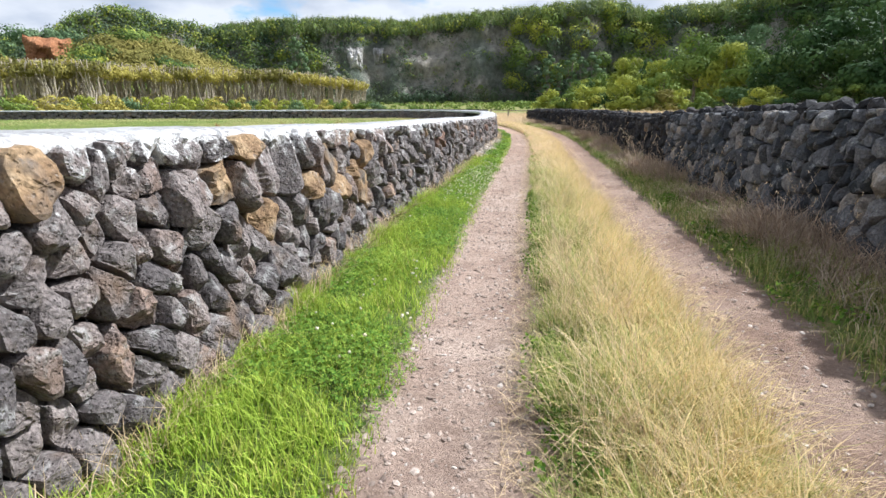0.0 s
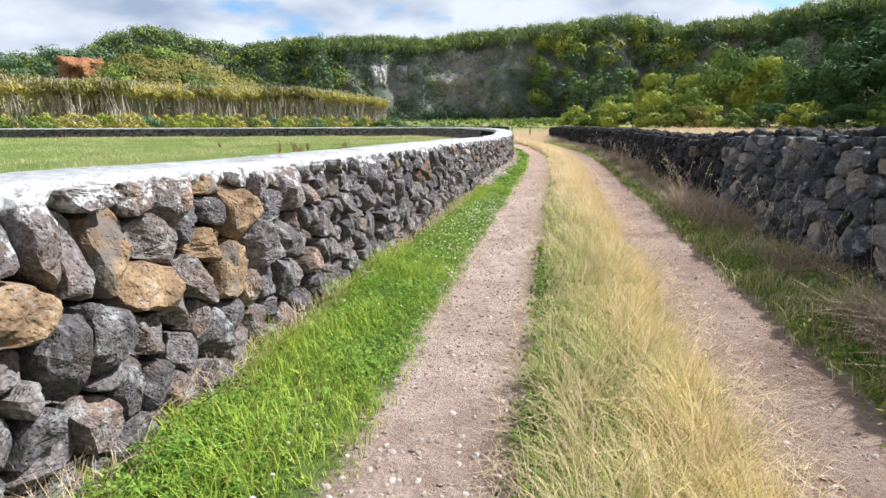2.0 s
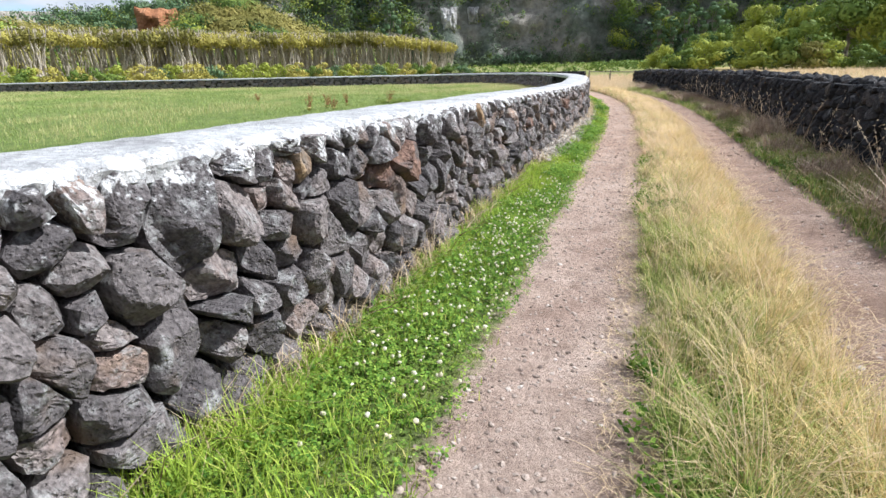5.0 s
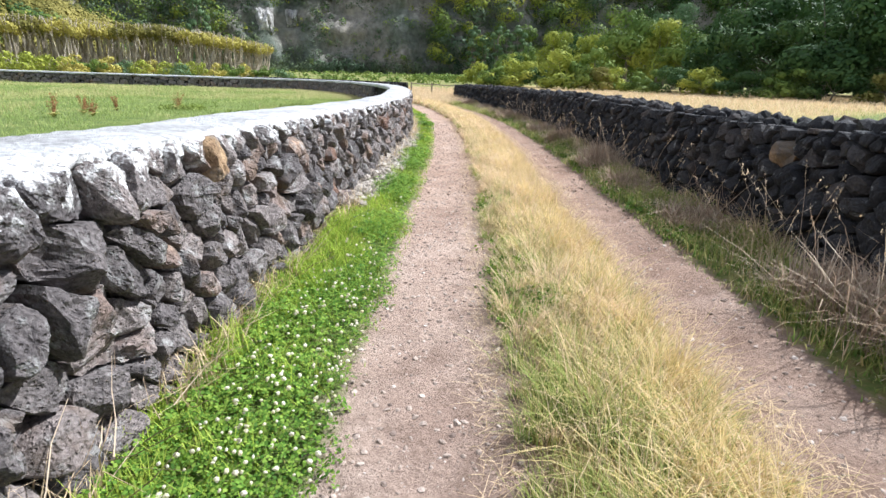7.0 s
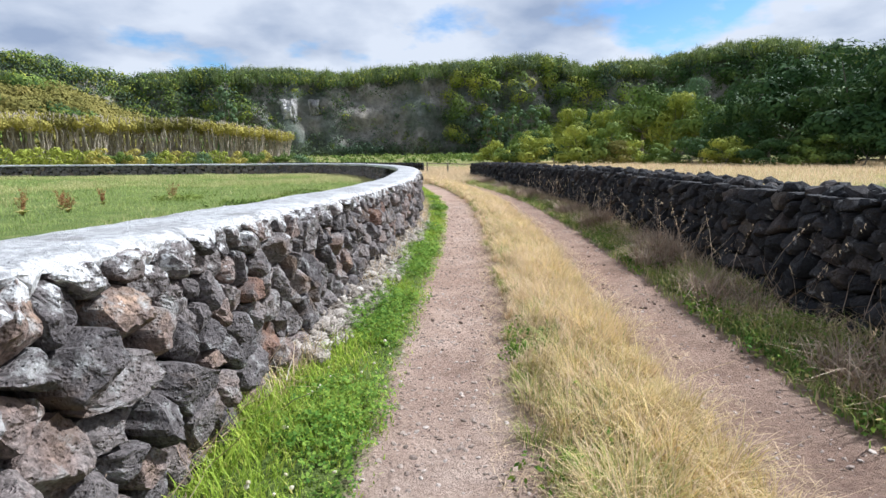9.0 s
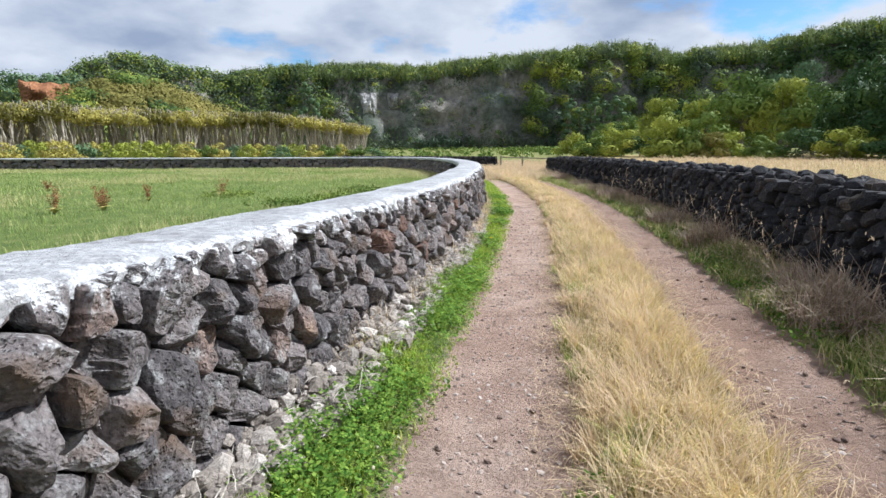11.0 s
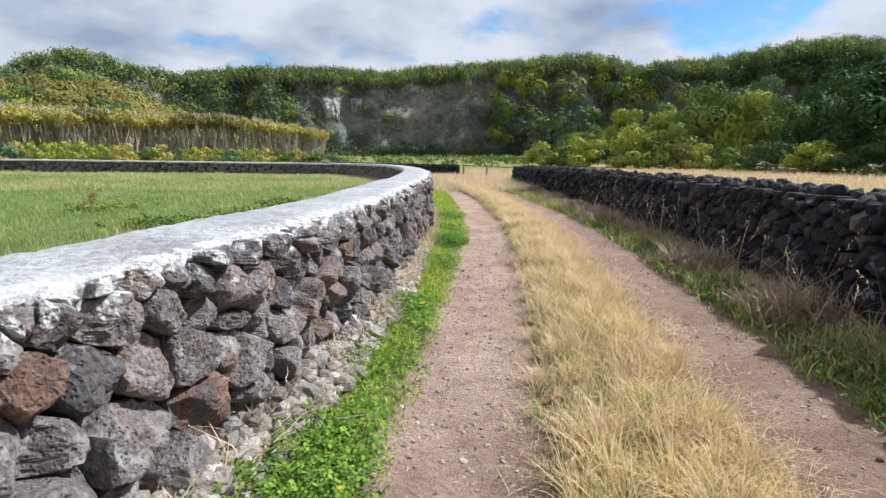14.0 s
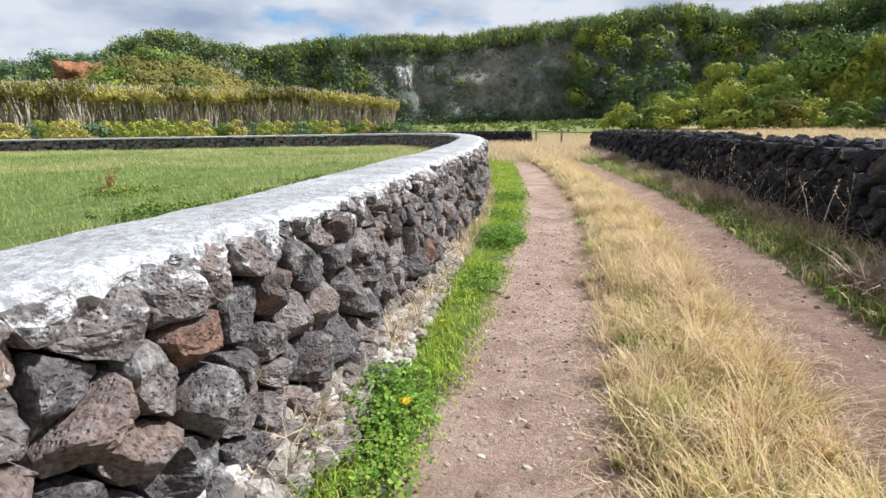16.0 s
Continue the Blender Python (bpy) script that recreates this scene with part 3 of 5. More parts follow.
left_pts = [(float(left_face(y)), y) for y in np.arange(-20, 45, 0.5)] + [(5.4, 48.0), (4.6, 51.2), (3.2, 54.2), (1.2, 56.6), (-1.6, 58.0), (-6, 58.7), (-14, 59.0), (-30, 59.2), (-60, 59.5), (-110, 60.0)]
L_at, L_len, L_ss, L_q = path_of(left_pts)
L_y = L_q[:, 1]
s_of_y = lambda y: float(np.interp(y, L_y[: 1 + int(np.argmax(L_y > 44))], L_ss[: 1 + int(np.argmax(L_y > 44))]))
S = {y: s_of_y(y) for y in (0, 2, 3, 9, 14, 18, 27, 36, 40)}
top_y = curve_of([(-20, 1.36), (2, 1.34), (4, 1.29), (6.5, 1.21), (8, 1.17), (11, 1.13), (15, 1.06), (18, 0.99), (21, 0.98), (24, 1.01), (30, 1.02), (40, 0.94)])
y_of_s = lambda s: float(np.interp(s, L_ss, np.maximum.accumulate(L_y)))
s40 = S[40]


def left_top(s):
    return float(top_y(y_of_s(s))) if s < s40 else float(np.interp(s, [s40, s40 + 22, s40 + 60], [0.94, 0.78, 0.80]))


def left_base(s):
    return float(np.interp(s, [S[18], s40 + 20], [0.0, -0.12]))


# the stones that stand out by colour or size: place along the track, height, width, height of the stone
TAN_STONES = ((3.36, 1.19, 0.22, 0.11), (4.35, 1.00, 0.25, 0.20), (4.80, 0.74, 0.42, 0.26), (5.47, 0.80, 0.38, 0.24), (5.98, 0.77, 0.42, 0.25), (4.71, 1.12, 0.42, 0.13), (6.14, 0.72, 0.36, 0.29), (6.53, 0.82, 0.40, 0.24), (6.84, 0.98, 0.31, 0.22), (6.58, 1.12, 0.18, 0.10), (6.68, 0.60, 0.24, 0.16), (9.64, 0.98, 0.14, 0.1), (12.36, 0.99, 0.26, 0.12))
RED_STONES = ((19.0, 0.34, 0.40, 0.20), (17.65, 0.72, 0.34, 0.24), (10.70, 0.83, 0.36, 0.26), (10.37, 0.79, 0.28, 0.20), (14.54, 0.68, 0.26, 0.15), (14.73, 0.29, 0.38, 0.22), (18.31, 0.73, 0.22, 0.14), (20.59, 0.67, 0.24, 0.16), (21.04, 0.70, 0.28, 0.24), (23.26, 0.34, 0.30, 0.22))
LARGE_STONES = ((19.96, 0.55, 0.31, 0.26), (5.22, 0.99, 0.36, 0.40), (7.01, 0.70, 0.46, 0.32), (7.42, 1.0, 0.34, 0.30), (6.20, 0.93, 0.31, 0.20), (8.96, 0.92, 0.33, 0.25), (8.8, 0.48, 0.3, 0.3), (10.60, 0.60, 0.27, 0.19), (10.49, 0.38, 0.28, 0.25), (11.32, 0.78, 0.46, 0.22), (18.62, 0.42, 0.33, 0.30), (18.49, 0.68, 0.2, 0.17), (20.27, 0.60, 0.24, 0.18), (20.30, 0.85, 0.32, 0.13), (21.39, 0.53, 0.33, 0.24))
wall_left = build_wall("wall_left", L_at, L_len, left_top, 0.52,
                       [(S[0] - 8, S[2], 0.42, 0.30, 1), (S[2], S[14], 0.178, 0.106, 1), (S[14], S[27], 0.178, 0.118, 1), (S[27], S[40], 0.24, 0.18, 1), (S[36], s40 + 22, 0.30, 0.22, -1), (s40, s40 + 70, 0.5, 0.26, -1)],
                       (S[3], S[9]), M_STONE, M_STONE_JOINED, "dark basalt dry-stone wall with a whitewashed mortar cap", 5, left_base, odd=[(s_of_y(y), z, w, h) for y, z, w, h in TAN_STONES], ruddy=[(s_of_y(y), z, w, h) for y, z, w, h in RED_STONES], large=[(s_of_y(y), z, w, h) for y, z, w, h in LARGE_STONES])


def build_cap():
    """The mortar cap: a rounded slab with a ragged, dripping lower edge on both sides."""
    prof = [(-0.03, -0.10, 1), (0.0, -0.085, 1), (0.022, -0.06, 0.7), (0.026, -0.03, 0.25), (0.012, -0.008, 0.1), (-0.03, 0.006, 0), (-0.14, 0.012, 0), (-0.27, 0.016, 0), (-0.40, 0.012, 0), (-0.48, 0.006, 0), (-0.545, -0.008, 0), (-0.57, -0.04, 0.2), (-0.565, -0.11, 0.8)]
    ss = list(np.arange(S[0] - 8, S[0], 0.2)) + list(np.arange(S[0], S[27], 0.028)) + list(np.arange(S[27], S[40], 0.07)) + list(np.arange(S[40], L_len - 1, 0.5))
    verts, uvs, n = [], [], len(prof)
    # whiter sides: whitewash, and the sunlit edge's brightness put into the colour
    paint_and_sun = (1.06, 1.06, 1.04, 1.02, 0.99, 0.93, 0.80, 0.70, 0.70, 0.72, 0.85, 1.0, 1.04)
    for s in ss:
        tp = left_top(s) + 0.012 * noise.noise(Vector((s * 0.9, 0, 0)))
        for k, (out, dz, rag) in enumerate(prof):
            v = Vector((s * 7, k * 0.8, 2.0))
            ragged = (0.05 * noise.noise(Vector((s * 3.1, k * 0.15, 9))) + 0.07 * noise.noise(Vector((s * 9, 1, 5))) + 0.05 * noise.noise(Vector((s * 23, 1, 5)))) * rag
            o = out + 0.012 * noise.noise(v) + (0.025 * noise.noise(Vector((s * 6, 7, 1))) + 0.022 * noise.noise(Vector((s * 19, k * 0.7, 1)))) * (1 if k < 6 or k > 8 else 0.2) + (0.013 * noise.noise(Vector((s * 41, k * 2.3, 3))) if k < 6 else 0)
            uvs.append((s, paint_and_sun[k]))
            verts.append((*L_at(s, o - 0.05 * 1.0), tp + dz + ragged + 0.005 * noise.noise(Vector((s * 13, k * 1.3, 0)))))
    faces = [(a * n + k, (a + 1) * n + k, (a + 1) * n + (k + 1) % n, a * n + (k + 1) % n) for a in range(len(ss) - 1) for k in range(n)]
    faces += [tuple(range(n)), tuple(reversed(range((len(ss) - 1) * n, len(ss) * n)))]
    tagged(mesh_object("mortar_cap", verts, faces, M_CAP, wall_left, uvs=uvs), "rough whitewashed mortar cap")


build_cap()

right_pts = [(float(right_face(y)), y) for y in np.arange(45, -20, -0.5)]
R_at, R_len, R_ss, R_q = path_of(right_pts)
r_top_y = curve_of([(-20, 1.4), (6, 1.38), (11, 1.24), (13, 1.11), (18, 1.08), (22, 1.08), (24, 1.06), (26.5, 1.03), (31, 1.03), (45, 0.93)])
ry_of_s = lambda s: float(np.interp(s, R_ss, R_q[:, 1]))
rs_of_y = lambda y: float(np.interp(-y, -R_q[:, 1], R_ss))


def right_top(s):
    return float(r_top_y(ry_of_s(s))) + 0.035 * noise.noise(Vector((s * 2.2, 0, 4))) + 0.02 * noise.noise(Vector((s * 6.5, 0, 4)))


# most of this wall's stones carry their shade in the colour
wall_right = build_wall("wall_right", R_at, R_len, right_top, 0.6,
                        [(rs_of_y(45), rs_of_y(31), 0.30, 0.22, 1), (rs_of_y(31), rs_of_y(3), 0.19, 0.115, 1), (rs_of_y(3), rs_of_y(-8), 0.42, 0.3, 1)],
                        (rs_of_y(20), rs_of_y(12)), M_SHADED, M_SHADED_JOINED, "dry-stone wall of loose basalt, uncapped, its blackish colour holding its shade", 8, lambda s: 0.06, odd=[(rs_of_y(20.5), 0.92, 0.14, 0.16), (rs_of_y(13.2), 0.86, 0.17, 0.13)], other=(rs_of_y(11.5), M_GREY_JOINED))


def lump(bm, place, r, rng, squash=0.7):
    """One rough stone."""
    m = Matrix.LocRotScale(Vector(place), Euler([rng.uniform(0, 6.28) for _ in range(3)]), Vector((r * rng.uniform(0.8, 1.3), r * rng.uniform(0.7, 1.1), r * squash * rng.uniform(0.8, 1.2))))
    got = bmesh.ops.create_icosphere(bm, subdivisions=1, radius=1.0, matrix=m)
    for v in got["verts"]:
        v.co += Vector([rng.uniform(-0.16, 0.16) * r for _ in range(3)])


class Lumps:
    """Many rough stones in one mesh."""

    def __init__(self, rng, fine=1):
        self.rng, self.v, self.f = rng, [], []
        bm = bmesh.new()
        bmesh.ops.create_icosphere(bm, subdivisions=fine, radius=1.0)
        self.bv = [v.co.copy() for v in bm.verts]
        self.bf = [[v.index for v in f.verts] for f in bm.faces]
        bm.free()

    def add(self, x, y, z, r, squash=0.65):
        g = self.rng
        m = Matrix.LocRotScale(Vector((x, y, z)), Euler((g.uniform(-0.5, 0.5), g.uniform(-0.5, 0.5), g.uniform(0, 6.28))), Vector((r * g.uniform(0.8, 1.35), r * g.uniform(0.7, 1.1), r * squash * g.uniform(0.8, 1.2))))
        n0 = len(self.v)
        self.v += [tuple(m @ (c * g.uniform(0.82, 1.16))) for c in self.bv]
        self.f += [tuple(i + n0 for i in q) for q in self.bf]

    def make(self, name, material, parent=None):
        return mesh_object(name, self.v, self.f, material, parent)


# loose coping stones along the uncapped wall
rng = random.Random(21)
coping = Lumps(rng)
s = rs_of_y(42)
while s < rs_of_y(2):
    for out in (-0.12, -0.3, -0.48):
        if rng.random() < 0.9:
            coping.add(*R_at(s + rng.uniform(-0.1, 0.1), out + rng.uniform(-0.05, 0.05)), right_top(s) - 0.01 + rng.uniform(-0.02, 0.03), rng.uniform(0.06, 0.115), 0.75)
    s += rng.uniform(0.16, 0.26)
tagged(coping.make("coping_stones", M_SHADED_JOINED, wall_right), kind="stuff")

# moss at the foot of the wall
bm = bmesh.new()
lump(bm, (*L_at(s_of_y(9.6), 0.06), 0.06), 0.10, rng, 0.5)
tagged(mesh_object("moss_clump", [tuple(v.co) for v in bm.verts], [[v.index for v in f.verts] for f in bm.faces], M_MOSS), "rusty-brown moss clump at the foot of the wall", "moss")
bm.free()

# ---- grass ----
G = np.random.default_rng(7)
lie_cache = np.vectorize(lie, otypes=[float])


def blades(name, x, y, z, height, width, lean, curl, material, label, category, way=None, segs=2):
    """Bent, tapering blades in one mesh. lean: how far the tip goes sideways, as a share of the height."""
    n = len(x)
    a = G.uniform(0, 2 * np.pi, n) if way is None else way
    b = a + np.pi / 2 + G.uniform(-0.6, 0.6, n)
    dx, dy, wx, wy = np.cos(a), np.sin(a), np.cos(b), np.sin(b)
    ts = np.linspace(0, 1, segs + 1)
    cols, vv = [], []
    for t in ts[:-1]:
        out = lean * height * (t ** (1.5 + curl))
        up = height * (t - 0.45 * curl * lean * t ** 3)
        w = width * (1 - 0.55 * t) / 2
        for sgn in (-1, 1):
            cols.append(np.stack([x + dx * out + sgn * wx * w, y + dy * out + sgn * wy * w, z + up], 1)); vv.append(t)
    cols.append(np.stack([x + dx * lean * height, y + dy * lean * height, z + height * (1 - 0.45 * curl * lean)], 1)); vv.append(1.0)
    k = len(cols)
    co = np.stack(cols, 1).reshape(-1, 3)
    base = (np.arange(n) * k)[:, None]
    quads = [[2 * q, 2 * q + 1, 2 * q + 3, 2 * q + 2] for q in range(segs - 1)]
    tri = [2 * (segs - 1), 2 * (segs - 1) + 1, 2 * segs]
    flat = np.concatenate([base + np.array(q) for q in quads] + [base + np.array(tri)], 1).ravel()
    per = np.array([4] * len(quads) + [3])
    totals = np.tile(per, n)
    me = bpy.data.meshes.new(name)
    me.vertices.add(len(co)); me.vertices.foreach_set("co", co.astype(np.float32).ravel())
    me.loops.add(len(flat)); me.loops.foreach_set("vertex_index", flat.astype(np.int32))
    me.polygons.add(len(totals))
    me.polygons.foreach_set("loop_start", np.r_[0, np.cumsum(totals)[:-1]].astype(np.int32))
    me.update(calc_edges=True)
    layer = me.uv_layers.new(name="UVMap")
    v = np.tile(np.array(vv), n)[flat]
    layer.data.foreach_set("uv", np.stack([np.zeros_like(v), v], 1).astype(np.float32).ravel())
    me.polygons.foreach_set("use_smooth", np.ones(len(me.polygons), dtype=bool))
    me.materials.append(material)
    ob = new(name, me)
    return tagged(ob, label, category, kind="stuff")


def clump_noise(x, y, s, seed=0.0):
    return np.array([noise.noise(Vector((a * s, b * s, seed))) for a, b in zip(x, y)])


def strip(n, y0, y1, u0, u1, power=1.0):
    """Random places along the track, denser towards y0."""
    y = y0 + (y1 - y0) * G.uniform(0, 1, n) ** power
    u = G.uniform(u0, u1, n) if not callable(u0) else u0(y) + (u1(y) - u0(y)) * G.uniform(0, 1, n)
    return edge(y) + u, y, u


def keep(mask, *arrays):
    return [a[mask] for a in arrays]


def leaf_mesh(name, sprays, size, material, loose=0.34):
    """Small leaf sprays in one mesh; sprays: rows of place and of the way that each faces."""
    sprays = np.concatenate(sprays)
    n, co = len(sprays), sprays[:, :3]
    nrm = sprays[:, 3:] + loose * G.normal(size=(n, 3))
    nrm /= np.linalg.norm(nrm, axis=1)[:, None]
    a = np.cross(nrm, G.normal(size=(n, 3))); a /= np.linalg.norm(a, axis=1)[:, None]
    b = np.cross(nrm, a)
    s = (np.asarray(size) * G.uniform(0.6, 1.4, n))[:, None]
    a, b = a * s, b * s * 0.62
    v = np.stack([co - a, co + b * 0.9 - a * 0.1, co + a, co - b], 1).reshape(-1, 3)
    me = bpy.data.meshes.new(name)
    me.vertices.add(len(v)); me.vertices.foreach_set("co", v.astype(np.float32).ravel())
    me.loops.add(4 * n); me.loops.foreach_set("vertex_index", np.arange(4 * n, dtype=np.int32))
    me.polygons.add(n); me.polygons.foreach_set("loop_start", np.arange(0, 4 * n, 4, dtype=np.int32))
    me.update(calc_edges=True)
    me.materials.append(material)
    return me


def clump_points(centre, radius, n, squash=0.75):
    """Sprays over an uneven clump, each with the way that it faces."""
    d = G.normal(size=(n, 3)); d /= np.linalg.norm(d, axis=1)[:, None]
    out = d.copy()
    d = d * (G.uniform(0.5, 1.0, n) ** 0.3)[:, None] * (1 + 0.2 * np.sin(d[:, :1] * 5 + d[:, 1:2] * 7))
    d[:, 2] *= squash
    return np.concatenate([np.asarray(centre) + d * radius, out], 1)


def leaflets(name, x, y, z, r, material, label, category):
    """Three-lobed leaves, held flat on short stalks, in one mesh."""
    n = len(x)
    base = np.array([(0.06, 0, 0), (0.55, 0.40, 0.10), (0.98, 0.24, 0.02), (0.98, -0.24, 0.02), (0.55, -0.40, 0.10)])
    a = G.uniform(0, 2 * np.pi, n)
    tx, ty = G.normal(0, 0.38, n), G.normal(0, 0.38, n)
    rows = []
    for k in range(3):
        ca, sa = np.cos(a + k * 2.094), np.sin(a + k * 2.094)
        px = (ca[:, None] * base[:, 0] - sa[:, None] * base[:, 1]) * r[:, None]
        py = (sa[:, None] * base[:, 0] + ca[:, None] * base[:, 1]) * r[:, None]
        pz = base[:, 2] * r[:, None] + tx[:, None] * px + ty[:, None] * py
        rows.append(np.stack([x[:, None] + px, y[:, None] + py, z[:, None] + pz], 2))
    v = np.stack(rows, 1).reshape(-1, 3)
    m = 3 * n
    me = bpy.data.meshes.new(name)
    me.vertices.add(len(v)); me.vertices.foreach_set("co", v.astype(np.float32).ravel())
    me.loops.add(5 * m); me.loops.foreach_set("vertex_index", np.arange(5 * m, dtype=np.int32))
    me.polygons.add(m); me.polygons.foreach_set("loop_start", np.arange(0, 5 * m, 5, dtype=np.int32))
    me.update(calc_edges=True)
    me.materials.append(material)
    return tagged(new(name, me), label, category, kind="stuff")


def clover_share(y):
    """How far clover takes the verge over from grass along the track."""
    return np.interp(y, [3.9, 4.6, 5.4, 6.2, 8.3, 9.2, 12.6, 13.6, 16, 17, 19, 20], [0.35, 0.7, 0.65, 0.4, 0.4, 1, 1, 0.4, 0.3, 0.3, 0.3, 0.25])


def verge_left():
    gap = lambda y: left_face(np.minimum(y, 44)) - edge(y)
    x, y, u = strip(170000, 1.2, 44, lambda y: gap(y) + 0.03, lambda y: 0.10 + 0 * y, 1.55)
    c = clump_noise(x, y, 2.3)
    u = u + 0.16 * clump_noise(x * 0, y, 1.3, 4.0) + 0.10 * clump_noise(x, y, 4.0, 6.0)
    depth = np.interp(u - gap(y), [0, 0.25, 0.6], [1.25, 1.0, 0.8]) * np.interp(u, [-0.35, 0.05], [1.0, 0.45])
    ok = (G.uniform(0, 1, len(x)) < np.interp(u, [-0.2, 0.1], [1, 0.12])) & (G.uniform(0, 1, len(x)) < np.interp(c, [-0.5, 0.0], [0.55, 1]))
    ok &= G.uniform(0, 1, len(x)) > 0.72 * clover_share(y) * (u > gap(y) + 0.28)
    # rubble lies along the wall's foot on the later stretch
    ok &= ~((y > 15.2) & (y < 24) & (u < gap(y) + 0.22) & (G.uniform(0, 1, len(x)) < 0.9))
    x, y, u, c, depth = keep(ok, x, y, u, c, depth)
    far = np.interp(y, [10, 40], [1, 2.6])
    h = G.uniform(0.035, 0.135, len(x)) * depth * (1 + 1.1 * c) * np.interp(y, [0, 4, 12, 16], [1.5, 1.35, 1.1, 0.8])
    blades("verge_grass", x, y, lie_cache(x, y) - 0.005, np.maximum(h, 0.03), G.uniform(0.004, 0.008, len(x)) * far, G.uniform(0.2, 1.1, len(x)), G.uniform(0, 0.8, len(x)), M_GREEN, "short bright green grass along the foot of the wall", "grass")
    # clover: small round leaves in patches
    x, y, u = strip(90000, 1.2, 30, lambda y: gap(y) + 0.12, lambda y: 0.12 + 0 * y, 1.3)
    c = clump_noise(x, y, 1.1, 8.0)
    u = u + 0.12 * clump_noise(x * 0, y, 1.3, 4.0) + 0.08 * clump_noise(x, y, 4.0, 6.0)
    c = c + G.normal(0, 0.16, len(x))
    x, y, u, c = keep((c > 0.35 - 0.95 * clover_share(y)) & (G.uniform(0, 1, len(x)) < np.interp(u, [-0.22, 0.1], [0.95, 0.0])), x, y, u, c)
    leaflets("clover_patch", x, y, lie_cache(x, y) + G.uniform(0.015, 0.10, len(x)) * np.interp(c, [-0.2, 0.5], [0.7, 1.2]), G.uniform(0.009, 0.019, len(x)) * np.interp(y, [10, 30], [1, 1.8]), M_CLOVER, "leafy green clover patches in the verge", "clover")
    # dry bents against the wall
    x, y, u = strip(9000, 2, 42, lambda y: gap(y) + 0.0, lambda y: gap(y) + 0.22, 1.3)
    c = clump_noise(x, y, 1.6, 3.0)
    x, y, u = keep(c > -0.1, x, y, u)
    blades("dry_bents", x, y, lie_cache(x, y), G.uniform(0.10, 0.32, len(x)), G.uniform(0.003, 0.006, len(x)) * np.interp(y, [8, 40], [1, 3]), G.uniform(0.2, 1.3, len(x)), G.uniform(0.2, 1, len(x)), M_STRAW_PALE, "thin dry grass stems along the wall", "dry grass")


verge_left()


def middle_strip():
    x, y, u = strip(170000, 0.6, 52, 0.76, 1.86, 1.6)
    u = u + 0.10 * clump_noise(x * 0, y, 1.1, 14.0) + 0.10 * clump_noise(x, y, 3.0, 15.0)
    x = edge(y) + u
    c = clump_noise(x, y, 1.8, 1.0)
    mid = np.interp(u, [0.76, 0.95, 1.2, 1.5, 1.7, 1.86], [0.2, 0.75, 1.1, 1.1, 0.7, 0.15])
    ok = G.uniform(0, 1, len(x)) < mid * np.interp(c, [-0.6, 0.1], [0.4, 1.0])
    x, y, u, mid = keep(ok, x, y, u, mid)
    h = G.uniform(0.05, 0.22, len(x)) * np.minimum(mid, 1)
    way, ln = G.uniform(0, 6.28, len(x)), G.uniform(0.3, 1.2, len(x))
    hue = 0.5 * clump_noise(x, y, 2.2, 31.0) + G.normal(0, 0.22, len(x))
    # tussocks: blades that spring from one root and arch out of it
    n = 2600
    tx, ty, tu = strip(n, 0.8, 46, 0.82, 1.78, 1.5)
    tu = tu + 0.10 * clump_noise(tx * 0, ty, 1.1, 14.0)
    tx = edge(ty) + tu
    size = G.uniform(0.6, 1.25, n) * np.interp(tu, [0.8, 1.1, 1.5, 1.78], [0.55, 1.0, 1.0, 0.6])
    each = 62
    spread_out = lambda a: np.repeat(a, each)
    ox, oy = G.normal(0, 0.045, n * each) * spread_out(size), G.normal(0, 0.045, n * each) * spread_out(size)
    bx, by = spread_out(tx) + ox, spread_out(ty) + oy
    tilt = spread_out(G.uniform(0, 6.28, n))
    bway = np.arctan2(oy + 0.03 * np.sin(tilt), ox + 0.03 * np.cos(tilt)) + G.normal(0, 0.45, n * each)
    x, y, u = np.r_[x, bx], np.r_[y, by], np.r_[u, spread_out(tu)]
    h = np.r_[h, G.uniform(0.14, 0.40, n * each) * spread_out(size)] * np.interp(y, [0, 8, 14, 20, 50], [1.15, 1.08, 0.85, 0.74, 1.0])
    way, ln = np.r_[way, bway], np.r_[ln, np.clip(0.35 + 9 * np.hypot(ox, oy) * G.uniform(0.4, 1.3, n * each), 0.15, 1.25)]
    hue = np.r_[hue, spread_out(G.normal(0, 0.30, n)) + G.normal(0, 0.14, n * each)]
    far = np.interp(y, [8, 40], [1, 3.0])
    olive = hue < np.interp(u, [0.8, 1.15, 1.5, 1.8], [0.45, 0.14, -0.22, -0.2]) - np.interp(y, [11, 16], [0, 0.5])
    pale = ~olive & (hue > np.interp(y, [0, 11, 16], [0.42, 0.30, 0.0]))
    z = lie_cache(x, y) - 0.01
    w, cu = G.uniform(0.002, 0.0044, len(x)) * far, G.uniform(0.2, 1.1, len(x))
    for mask, mat, nm, lab, k in ((olive, M_OLIVE, "olive_grass", "olive-green grass among the dry middle strip", 0.8), (pale, M_STRAW_PALE, "bleached_grass", "bleached beige grass down the middle of the track", 1.0), (~olive & ~pale, M_STRAW, "straw_grass", "long golden dry grass down the middle of the track", 1.0)):
        blades(nm, x[mask], y[mask], z[mask], np.clip(h[mask] * k, 0.03, 0.48), w[mask], ln[mask], cu[mask], mat, lab, "grass", way[mask], segs=3)
    # flattened straw along the edges
    x, y, u = strip(9000, 0.8, 30, 0.62, 0.95, 1.3)
    side = strip(11000, 0.8, 30, 1.7, 2.12, 1.3)
